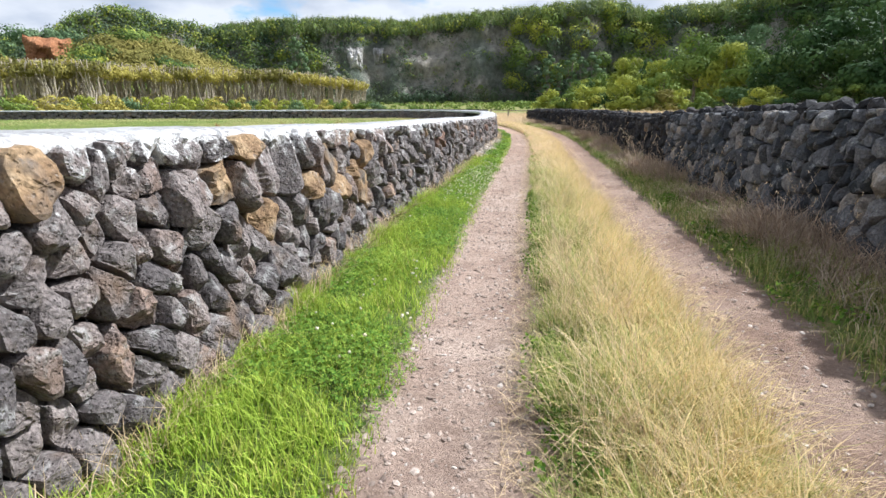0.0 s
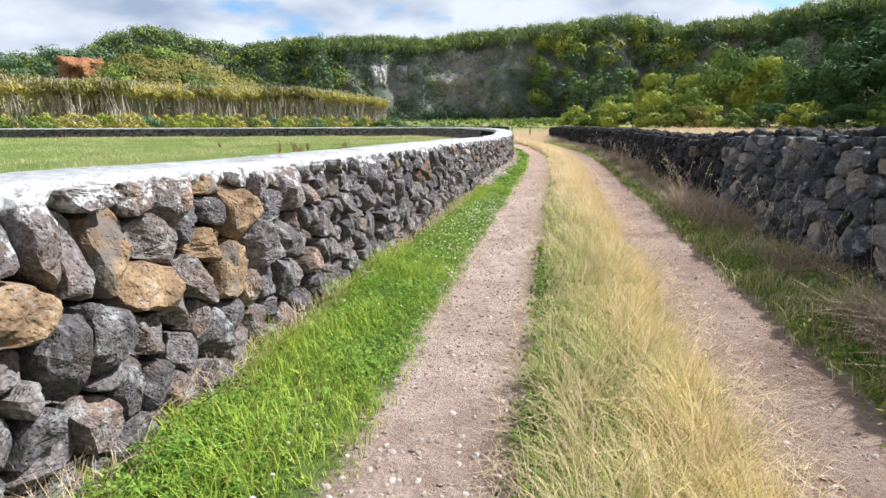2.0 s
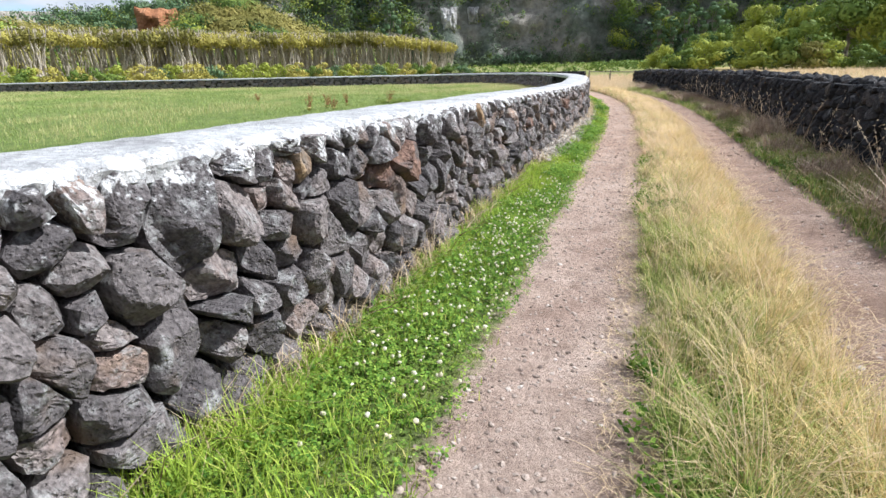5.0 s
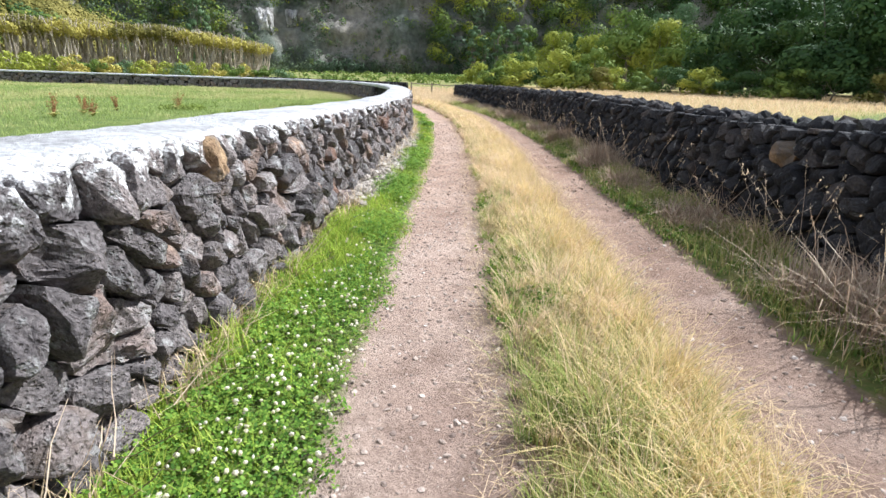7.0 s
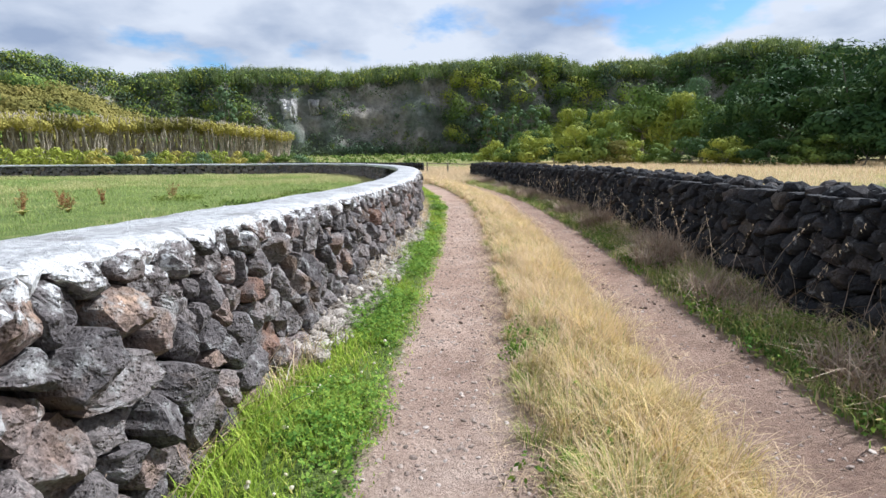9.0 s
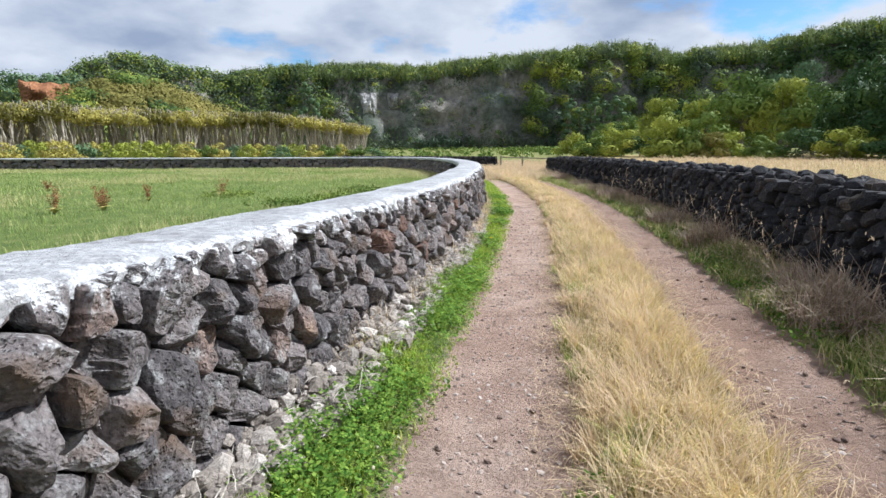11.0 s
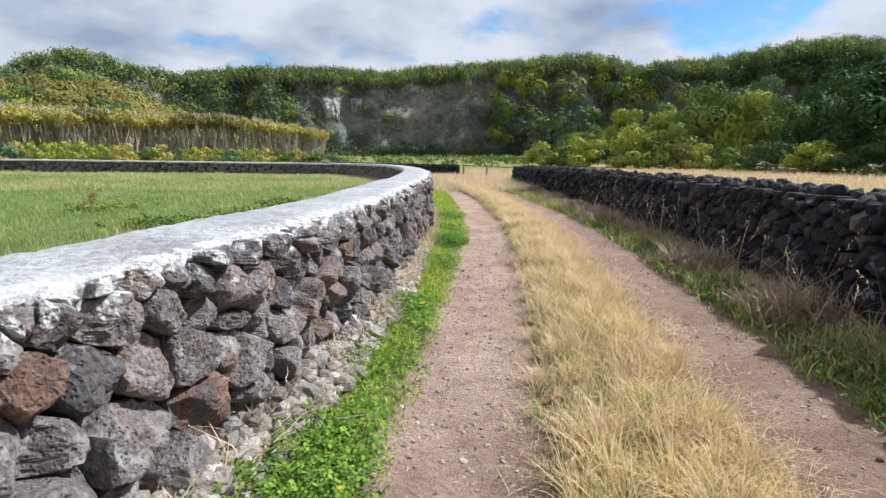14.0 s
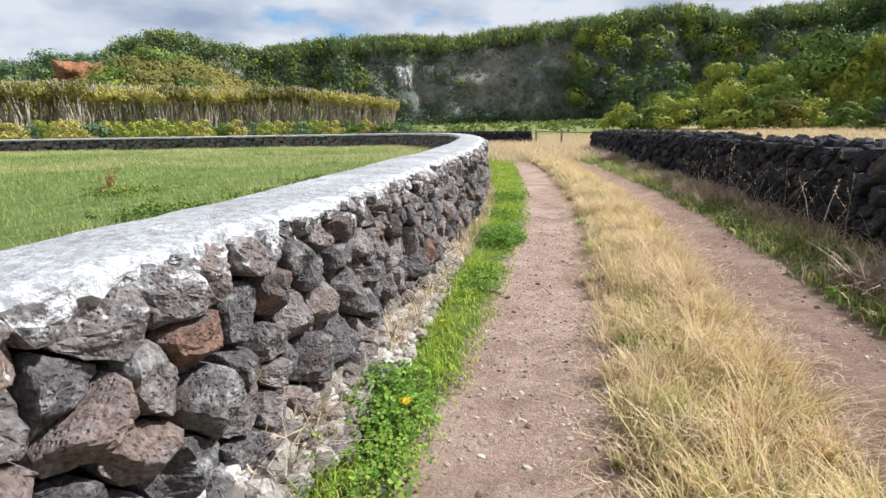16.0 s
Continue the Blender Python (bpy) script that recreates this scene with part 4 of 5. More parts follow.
    x, y = np.r_[x, side[0]], np.r_[y, side[1]]
    blades("straw_litter", x, y, lie_cache(x, y) + 0.004, G.uniform(0.012, 0.04, len(x)), G.uniform(0.002, 0.004, len(x)), G.uniform(2.0, 5.0, len(x)), 0.1 + 0 * x, M_STRAW_PALE, "flattened pale straw along the ruts' edges", "straw", segs=3)
    # pale flowering stems that stand over the rest
    x, y, u = strip(3600, 0.8, 30, 0.85, 1.8, 1.4)
    h = G.uniform(0.25, 0.5, len(x)) * np.interp(y, [8, 16], [1, 0.75])
    way, ln = G.uniform(0, 6.28, len(x)), G.uniform(0.3, 1.0, len(x))
    blades("flowering_stems", x, y, lie_cache(x, y), h, G.uniform(0.002, 0.0035, len(x)), ln, 0.4 + 0 * x, M_STRAW_PALE, "pale thin flowering grass stems over the middle strip", "grass", way, segs=3)


middle_strip()


def verge_right():
    gap = lambda y: right_face(np.minimum(y, 45)) - edge(y)
    x, y, u = strip(110000, 1.5, 45, lambda y: 2.5 + 0 * y, lambda y: gap(y) + 0.02, 1.5)
    c = clump_noise(x, y, 1.5, 5.0)
    ok = (G.uniform(0, 1, len(x)) < np.interp(u, [2.5, 2.9], [0.1, 1])) & (G.uniform(0, 1, len(x)) < np.interp(c, [-0.5, 0.1], [0.4, 1]))
    x, y, u, c = keep(ok, x, y, u, c)
    far = np.interp(y, [8, 40], [1, 2.8])
    q = (u - 2.4) / (gap(y) - 2.4)
    h = G.uniform(0.05, 0.19, len(x)) * (0.6 + 0.7 * q) * (1 + 1.0 * c)
    dry = G.uniform(0, 1, len(x)) < np.interp(q, [0.1, 0.6, 1.0], [0.16, 0.26, 0.5])
    z, w = lie_cache(x, y) - 0.005, G.uniform(0.004, 0.009, len(x)) * far
    ln, cu = G.uniform(0.3, 1.3, len(x)), G.uniform(0.1, 1, len(x))
    for mask, mat, nm, lab in ((~dry, M_OLIVE, "verge_grass_olive", "olive-green tussocky grass below the dark wall"), (dry, M_STRAW_PALE, "verge_straw", "pale dry grass below the dark wall")):
        blades(nm, x[mask], y[mask], z[mask], np.maximum(h[mask] * (1.2 if mat is M_STRAW_PALE else 1), 0.03), w[mask], ln[mask], cu[mask], mat, lab, "grass")
    # green tufts along the rut's edge
    x, y, u = strip(26000, 2.5, 40, lambda y: 2.62 + 0 * y, lambda y: gap(y) - 0.25, 1.35)
    c = clump_noise(x, y, 1.2, 17.0)
    x, y, u, c = keep(c > 0.0, x, y, u, c)
    blades("green_tufts", x, y, lie_cache(x, y) - 0.005, G.uniform(0.07, 0.24, len(x)) * (0.7 + c), G.uniform(0.004, 0.009, len(x)) * np.interp(y, [8, 40], [1, 2.6]), G.uniform(0.2, 1.0, len(x)), G.uniform(0.1, 0.8, len(x)), M_OLIVE, "fresh green grass tufts in the verge below the dark wall", "grass")
    # brown dead weeds against the wall
    x, y, u = strip(52000, 2.5, 40, lambda y: gap(y) - 0.72, lambda y: gap(y) - 0.02, 1.25)
    c = clump_noise(x, y, 0.9, 11.0)
    x, y, c = keep(c + G.normal(0, 0.08, len(x)) > 0.06, x, y, c)
    blades("dead_weeds", x, y, lie_cache(x, y), G.uniform(0.08, 0.46, len(x)) * (0.55 + 1.0 * c), G.uniform(0.004, 0.010, len(x)) * np.interp(y, [8, 40], [1, 2.5]), G.uniform(0.3, 1.6, len(x)), G.uniform(0, 1.3, len(x)), M_DEAD, "pale brown dead weeds heaped against the dark wall", "dead weeds", segs=3)


verge_right()


def low_weeds():
    """Leafy weeds in the verge below the dark wall, and some at the capped wall's foot."""
    green, dull = [], []
    for _ in range(420):
        y = 3 + 24 * G.uniform() ** 1.2
        gap = float(right_face(y) - edge(y))
        u = 2.62 + (gap - 2.75) * G.uniform() ** 1.2
        x = float(edge(y)) + u
        if bumpy(x, y, 0.9) < -0.08:
            continue
        (green if G.uniform() < 0.6 else dull).append(clump_points((x, y, lie(x, y) + 0.03), G.uniform(0.06, 0.17), 64, 0.75))
    flank = []
    for _ in range(620):
        y = 1.5 + 14 * G.uniform()
        x = float(edge(y)) + G.uniform(0.80, 1.22)
        if bumpy(x, y, 0.6) > 0.22 or y > 13 and G.uniform() < 0.6:
            continue
        flank.append(clump_points((x, y, lie(x, y) + 0.02), G.uniform(0.05, 0.13), 60, 0.8))
    tagged(new("strip_weeds", leaf_mesh("strip_weeds", flank, 0.015, M_CLOVER, 0.6)), "dark green leafy weeds on the middle strip's flank", "weeds", kind="stuff")
    for kind, mat, lab in ((green, M_CLOVER, "leafy green weeds in the verge below the dark wall"), (dull, M_OLIVE, "dull olive weeds in the verge below the dark wall")):
        tagged(new("verge_weeds", leaf_mesh("verge_weeds", kind, 0.016, mat, 0.6)), lab, "weeds", kind="stuff")


low_weeds()


def tall_stalks():
    """Tall bleached stalks with drooping seed heads before the dark wall."""
    n = 260
    y = 5 + 24 * G.uniform(0, 1, n)
    x = right_face(y) - G.uniform(0.06, 0.6, n)
    h, way = G.uniform(0.35, 0.95, n), G.uniform(0, 6.28, n)
    ln = G.uniform(0.15, 0.9, n)
    z = lie_cache(x, y)
    blades("tall_stalks", x, y, z, h, G.uniform(0.004, 0.007, n), ln, 0.3 + 0 * y, M_DEAD, "tall bleached stalks before the dark wall", "dead weeds", way, segs=3)
    k = 12
    t = G.uniform(0.72, 1.0, (n, k))
    hx = (x[:, None] + np.cos(way)[:, None] * (ln * h)[:, None] * t ** 1.8).ravel()
    hy = (y[:, None] + np.sin(way)[:, None] * (ln * h)[:, None] * t ** 1.8).ravel()
    hz = (z[:, None] + h[:, None] * t * 0.95).ravel()
    m = len(hx)
    blades("seed_heads", hx, hy, hz, G.uniform(0.012, 0.032, m) * np.where(G.uniform(0, 1, m) < 0.5, -1, 1), G.uniform(0.004, 0.009, m), G.uniform(0.5, 1.5, m), G.uniform(0, 1, m), M_STRAW_PALE, "pale drooping seed heads on tall stalks", "seed heads")


tall_stalks()


def fields():
    # meadow beyond the capped wall
    n = 190000
    y = 3 + 56 * G.uniform(0, 1, n) ** 1.1
    back = np.where(y < 44, left_face(np.minimum(y, 44)), np.interp(y, [44, 48, 51, 54, 56.5, 58], [5.8, 5.3, 4.4, 3.0, 1.2, -1.8])) - 0.62
    x = back - 46 * G.uniform(0, 1, n) ** 1.9
    c = clump_noise(x, y, 0.7, 2.0)
    dist = np.hypot(x - 2, y - 9)
    h = G.uniform(0.05, 0.17, n) * (1 + 0.9 * c)
    blades("meadow_grass", x, y, lie_cache(x, y) - 0.01, np.maximum(h, 0.05), G.uniform(0.004, 0.008, n) * np.interp(dist, [6, 45], [1, 4.0]), G.uniform(0.3, 1.2, n), G.uniform(0, 0.8, n), M_FIELD, "lush green meadow grass in the walled field", "grass")
    ok = clump_noise(x, y, 0.16, 41.0) + 0.5 * clump_noise(x, y, 0.6, 42.0) > G.uniform(0.0, 0.3, len(x))
    x, y, dist = keep(ok, x, y, dist)
    n = len(x)
    blades("seeding_meadow_grass", x + G.normal(0, 0.1, n), y + G.normal(0, 0.1, n), lie_cache(x, y) - 0.01, G.uniform(0.12, 0.28, n), G.uniform(0.003, 0.006, n) * np.interp(dist, [6, 45], [1, 4.0]), G.uniform(0.2, 0.8, n), G.uniform(0, 0.8, n), M_FIELD_PALE, "pale seeding grass in drifts over the meadow", "grass")
    # pale dry field beyond the dark wall
    n = 52000
    y = 4 + 66 * G.uniform(0, 1, n)
    x = np.where(y < 45, right_face(np.minimum(y, 45)) + 0.7, 13.0) + 60 * G.uniform(0, 1, n) ** 1.6
    dist = np.hypot(x - 4, y - 12)
    fresh = y - 0.45 * (x - right_face(np.minimum(y, 45))) < 22 + 4 * clump_noise(x, y, 0.2, 50.0)
    m = int(fresh.sum())
    blades("fresh_field_grass", x[fresh], y[fresh], lie_cache(x[fresh], y[fresh]) - 0.01, G.uniform(0.12, 0.32, m), G.uniform(0.006, 0.012, m) * np.interp(dist[fresh], [8, 60], [1, 5]), G.uniform(0.1, 0.9, m), G.uniform(0, 0.8, m), M_FIELD_PALE, "yellow-green grass in the field behind the dark wall", "grass")
    x, y, dist = keep(~fresh, x, y, dist)
    n = len(x)
    blades("dry_field_grass", x, y, lie_cache(x, y) - 0.01, G.uniform(0.15, 0.42, n), G.uniform(0.006, 0.012, n) * np.interp(dist, [8, 60], [1, 5]), G.uniform(0.1, 0.9, n), G.uniform(0, 0.8, n), M_STRAW_PALE, "pale ripe dry grass in the field behind the dark wall", "grass")
    # the track's far end, grown over
    n = 16000
    y = 38 + 20 * G.uniform(0, 1, n)
    x = G.uniform(6.3, 13, n)
    blades("overgrown_track", x, y, lie_cache(x, y), G.uniform(0.12, 0.5, n), G.uniform(0.012, 0.022, n), G.uniform(0.2, 1.0, n), G.uniform(0, 0.8, n), M_STRAW_PALE, "tall dry grass over the far end of the track", "grass")


fields()

# ---- pebbles, rubble, twigs, flowers ----
rng = random.Random(33)
peb = Lumps(rng, 1)
for _ in range(24000):
    y = 1.2 + 26 * rng.random() ** 1.4
    u = rng.choice((rng.uniform(-0.08, 0.9), rng.uniform(-0.02, 0.82), rng.uniform(1.8, 2.65)))
    x = float(edge(y)) + u
    r = 0.0035 + 0.016 * rng.random() ** 3.6
    peb.add(x, y, lie(x, y) + r * 0.05, r, 0.5)
tagged(peb.make("gravel", M_PEBBLE), "small pale stones scattered over the wheel ruts", "gravel", kind="stuff")
clods = Lumps(rng)
for _ in range(170):
    y = rng.choice((rng.gauss(16.0, 0.35), rng.uniform(14, 25), rng.uniform(14, 25)))
    u = rng.choice((rng.uniform(0.05, 0.8), rng.uniform(1.85, 2.5)))
    x = float(edge(y)) + u
    r = 0.006 + 0.018 * rng.random() ** 2.5
    clods.add(x, y, lie(x, y) + r * 0.3, r)
tagged(clods.make("earth_clods", M_CLOD), "reddish earth clods loose on the track", "earth", kind="stuff")
rubble = tagged(new("rubble_heap"), "pale grey rubble heaped along the foot of the wall", "rubble")
shapes = []
for _ in range(7):
    one = Lumps(rng)
    one.add(0, 0, 0, 1.0, 0.75)
    shape = bpy.data.meshes.new("rubble_stone")
    shape.from_pydata(one.v, [], one.f)
    shape.materials.append(M_RUBBLE_STONE)
    shapes.append(shape)
rub = Lumps(rng)
count = 0
for _ in range(3400):
    y = rng.uniform(15.0, 24.5)
    most = float(np.interp(y, [15, 16.5, 19, 21, 24.5], [0.20, 0.38, 0.32, 0.26, 0.16]))
    o = most * rng.random() ** 1.3
    x, yy = L_at(s_of_y(y), o + 0.01)
    r = 0.012 + 0.060 * rng.random() ** 2.1
    z = 0.03 + lie(x, yy) + max(0.0, (most - o)) * 0.42 * rng.uniform(0.3, 1.0)
    if r > 0.030 and 15.8 < y < 21.5 and count < 300:
        stone = new("rubble_stone", shapes[count % 7])
        stone.matrix_basis = Matrix.LocRotScale(Vector((x, yy, z)), Euler((rng.uniform(-0.4, 0.4), rng.uniform(-0.4, 0.4), rng.uniform(0, 6.28))), Vector((r, r, r)))
        stone.parent = rubble
        count += 1
    else:
        rub.add(x, yy, z, r, 0.75)
tagged(rub.make("small_rubble", M_RUBBLE, rubble), kind="stuff")


def twigs(name, n, place, length, material, label, thick=0.0035):
    """Thin bent three-sided sticks in one mesh."""
    v, f = [], []
    for _ in range(n):
        x, y, z = place()
        a, tilt, ln = rng.uniform(0, 6.28), rng.uniform(0.0, 0.9), length * rng.uniform(0.4, 1.2)
        p = Vector((x, y, z)); d = Vector((math.cos(a) * math.cos(tilt), math.sin(a) * math.cos(tilt), math.sin(tilt)))
        for k in range(4):
            n0 = len(v)
            r = thick * (1 - 0.22 * k)
            for i in range(3):
                v.append(tuple(p + Vector((math.cos(i * 2.09) * r, math.sin(i * 2.09) * r, (i - 1) * r))))
            if k:
                f += [(n0 - 3 + i, n0 - 3 + (i + 1) % 3, n0 + (i + 1) % 3, n0 + i) for i in range(3)]
            d = (d + Vector([rng.uniform(-0.35, 0.35) for _ in range(3)])).normalized()
            p = p + d * ln / 3
            if p.z < lie(p.x, p.y) + 0.01:
                p.z = lie(p.x, p.y) + 0.01
    ob = mesh_object(name, v, f, material)
    return tagged(ob, label, "twigs", kind="stuff")


def by_wall(y0, y1, o0, o1, z0, z1):
    def place():
        y = rng.uniform(y0, y1)
        x, yy = L_at(s_of_y(y), rng.uniform(o0, o1))
        return x, yy, lie(x, yy) + rng.uniform(z0, z1)
    return place


twigs("dry_twigs", 130, by_wall(14.2, 19.5, 0.02, 0.45, 0.03, 0.2), 0.26, M_TWIG, "grey dead twigs tangled over the rubble", 0.0026)
twigs("dry_stems", 260, by_wall(5, 14.5, 0.0, 0.18, 0.02, 0.12), 0.34, M_DEAD, "dry brown stems at the foot of the wall", 0.0025)
twigs("dry_stems", 160, by_wall(19, 24, 0.02, 0.3, 0.02, 0.15), 0.30, M_TWIG, "bleached dry stems on the rubble", 0.0025)


def right_place():
    y = rng.uniform(6, 26)
    x, yy = R_at(rs_of_y(y), rng.uniform(0.05, 0.6))
    return x, yy, lie(x, yy) + rng.uniform(0.02, 0.25)


twigs("dead_stems", 420, right_place, 0.5, M_DEAD, "brown dead stems leaning on the dark wall", 0.003)

# white clover heads
heads = Lumps(rng)
for _ in range(560):
    y = rng.choice((rng.gauss(10.6, 1.1), rng.gauss(12.2, 0.8), rng.gauss(10.2, 0.8), rng.gauss(11.2, 1.0), rng.uniform(4, 16)))
    if y < 1.5 or y > 20:
        continue
    g = float(left_face(y)) - float(edge(y))
    u = rng.uniform(g + 0.3, 0.02)
    x = float(edge(y)) + u
    if bumpy(x, y, 1.1) < -0.25:
        continue
    heads.add(x, y, lie(x, y) + rng.uniform(0.06, 0.12), rng.uniform(0.006, 0.0125), 0.9)
tagged(heads.make("clover_flowers", M_PETAL), "small white clover flowers in the verge", "flowers", kind="stuff")


def dandelion(x, y, r):
    top = new("yellow_flower")
    top.location = (x, y, lie(x, y))
    bm = bmesh.new()
    for k in range(26):
        a, ring = k * 2.4, 0.45 + 0.55 * (k / 26)
        m = Matrix.Translation((0, 0, 0.09)) @ Matrix.Rotation(a, 4, "Z") @ Matrix.Rotation(-0.5 + 0.4 * ring, 4, "Y")
        vs = [bm.verts.new(m @ Vector(p)) for p in ((0.1 * r, -0.12 * r, 0), (r * ring, -0.16 * r, 0.1 * r), (1.15 * r * ring, 0, 0.1 * r), (r * ring, 0.16 * r, 0.1 * r), (0.1 * r, 0.12 * r, 0))]
        bm.faces.new(vs)
    part("petals", bm, M_YELLOW, top)
    bm = bmesh.new()
    bmesh.ops.create_cone(bm, segments=6, radius1=0.003, radius2=0.002, depth=0.09, matrix=Matrix.Translation((0, 0, 0.045)))
    part("stem", bm, M_CLOVER, top)
    return tagged(top, "yellow daisy-like flower in the grass verge", "flower", "yellow flowers")


for y, o, r in ((21.32, 0.42, 0.035), (22.3, 0.35, 0.018), (22.9, 0.45, 0.016), (23.6, 0.4, 0.018), (18.9, 0.62, 0.014)):
    dandelion(*L_at(s_of_y(y), o), r)


def dock(x, y, h):
    """A rusty dock plant: stalks thick with seed, and leaves at its foot."""
    top = new("dock_plant")
    top.location = (x, y, lie(x, y))
    v, f = [], []
    for _ in range(9):
        a, ln = rng.uniform(0, 6.28), h * rng.uniform(0.6, 1)
        lean = rng.uniform(0.1, 0.5)
        for k in range(40):
            t = 0.3 + 0.7 * rng.random()
            c = Vector((math.cos(a) * lean * ln * t, math.sin(a) * lean * ln * t, ln * t)) + Vector([rng.uniform(-0.03, 0.03) for _ in range(3)])
            n0 = len(v)
            v += [tuple(c + Vector([rng.uniform(-0.025, 0.025) for _ in range(3)])) for _ in range(3)]
            f.append((n0, n0 + 1, n0 + 2))
    tagged(mesh_object("seed_head", v, f, M_DOCK, top), kind="stuff")
    v, f = [], []
    for k in range(14):
        a, ln = k * 2.4, h * rng.uniform(0.2, 0.4)
        d, w = Vector((math.cos(a), math.sin(a), 0)), Vector((-math.sin(a), math.cos(a), 0)) * 0.05
        n0 = len(v)
        v += [tuple(-w * 0.3), tuple(w * 0.3), tuple(d * ln * 0.6 + w + Vector((0, 0, ln * 0.6))), tuple(d * ln * 0.6 - w + Vector((0, 0, ln * 0.6))), tuple(d * ln + Vector((0, 0, ln * 0.5)))]
        f += [(n0, n0 + 1, n0 + 2, n0 + 3), (n0 + 3, n0 + 2, n0 + 4)]
    tagged(mesh_object("foliage", v, f, M_OLIVE, top), kind="stuff")
    return tagged(top, "rust-red seeding dock plant in the green meadow", "weed", "dock plants")


for x, y, h in ((-4.2, 25.6, 0.62), (-3.9, 26.8, 0.6), (-3.5, 26.2, 0.5), (-3.6, 28.6, 0.5), (-2.1, 30.0, 0.6), (-9, 33, 0.4)):
    dock(x, y, h)
nettles = []
for cx, cy, n in ((0.6, 27.2, 120), (1.6, 29.0, 90), (2.0, 31.4, 120), (-2.0, 30.3, 50), (2.3, 22.9, 40)):
    q = G.normal(0, 0.35, (n, 2))
    nettles.append(q + (cx, cy))
q = np.concatenate(nettles)
weeds = [clump_points((a, b, lie(a, b) + 0.06), G.uniform(0.06, 0.16), 26, 0.9) for a, b in q]
tagged(new("weed_patch", leaf_mesh("weed_patch", weeds, 0.032, LEAF["mid"], 0.6)), "dark broad-leaved weeds in the meadow", "weeds", kind="stuff")


# ---- far wall and gate ----
F_at, F_len, _, _ = path_of([(11.0, 55.6), (8.5, 57.0), (6.0, 58.6), (3.0, 60.6), (-2, 63)])
build_wall("wall_far", F_at, F_len, lambda s: 0.86, 0.5, [(0, F_len - 0.2, 0.34, 0.25, -1), (0, F_len - 0.2, 0.5, 0.3, 1)], (0, 0), M_SHADED, M_SHADED_JOINED, "distant dark dry-stone wall across the track's end", 12, lambda s: -0.12)


def beam(bm, a, b, w, h):
    a, b = Vector(a), Vector(b)
    d = b - a
    m = Matrix.Translation((a + b) / 2) @ d.to_track_quat("X", "Z").to_matrix().to_4x4() @ Matrix.Diagonal((d.length, w, h, 1))
    got = bmesh.ops.create_cube(bm, size=1.0, matrix=m)
    bmesh.ops.bevel(bm, geom=list({e for v in got["verts"] for e in v.link_edges}), offset=0.012, segments=1, affect="EDGES")


gate = new("field_gate")
gate.location = (11.2, 55.4, lie(11.2, 55.4))
tagged(gate, "weathered grey timber rail gate at the track's end", "gate")
ends = (Vector((0, 0, 0)), Vector((2.0, -6.6, 0)))
for p in (ends[0], (ends[0] + ends[1]) / 2, ends[1]):
    bm = bmesh.new()
    beam(bm, p + Vector((0, 0, -0.1)), p + Vector((0, 0, 0.95)), 0.11, 0.11)
    part("post", bm, M_WOOD, gate)
for z in (0.84,):
    bm = bmesh.new()
    beam(bm, ends[0] + Vector((0, 0, z)), ends[1] + Vector((0, 0, z)), 0.05, 0.07)
    part("rail", bm, M_WOOD, gate)

# ---- cliff, hill and far country ----
EYE_X, EYE_Y = 4.1, 16.3
ridge = [(-75, 4.5), (-50, 4.8), (-34, 5.3), (-31.5, 5.6), (-29.7, 6.9), (-27.6, 8.0), (-25.9, 8.2), (-23.7, 8.1), (-21.9, 7.5), (-18.1, 7.0), (-15.5, 7.3), (-11.2, 8.0), (-3.2, 8.4), (1.5, 8.1), (6.3, 8.8), (12.2, 9.2), (17.9, 9.6), (22.3, 9.9), (25.0, 9.4), (27.1, 8.5), (29.6, 8.9), (33.4, 8.9), (37.7, 9.4), (40.9, 9.8), (43.5, 10.0), (47, 9.2), (50.5, 8.3), (60, 7.9), (85, 7.5), (110, 6)]
RA, RE = [np.array(c, float) for c in zip(*ridge)]


def polar(az, r):
    return EYE_X + r * math.sin(radians(az)), EYE_Y + r * math.cos(radians(az))


def rim(az):
    """Distance and height of the cliff's edge."""
    r = 205 + 9 * noise.noise(Vector((az * 0.09, 3, 0))) + 5 * noise.noise(Vector((az * 0.35, 8, 0)))
    return r, 1.37 + r * math.tan(radians(float(np.interp(az, RA, RE)))) + 0.3


def cliff_point(az, t):
    """t from 0 at the foot to 1 at the rim."""
    r, top = rim(az)
    x, y = polar(az, r)
    foot = lie(x, y) - 1
    step = 14 * (t ** 1.6) + 3.0 * noise.noise(Vector((az * 0.55, t * 5, 1))) + 1.4 * noise.noise(Vector((az * 1.6, t * 12, 4)))
    x, y = polar(az, r - 12 + step)
    return Vector((x, y, foot + (top - foot) * t))


def build_cliff():
    azs, ts = np.arange(-75, 110.1, 0.5), np.linspace(0, 1, 26)
    verts = [tuple(cliff_point(a, t)) for a in azs for t in ts]
    n = len(ts)
    extra = []
    for a in azs:
        r, top = rim(a)
        extra.append((*polar(a, r + 160), top + 2))
    faces = [(i * n + k, (i + 1) * n + k, (i + 1) * n + k + 1, i * n + k + 1) for i in range(len(azs) - 1) for k in range(n - 1)]
    n0 = len(verts)
    verts += extra
    faces += [(i * n + n - 1, (i + 1) * n + n - 1, n0 + i + 1, n0 + i) for i in range(len(azs) - 1)]
    tagged(mesh_object("cliff", verts, faces, M_CLIFF, smooth=True), "shaded brown-grey cliff overgrown with dark shrubs", "cliff", kind="structure")


build_cliff()


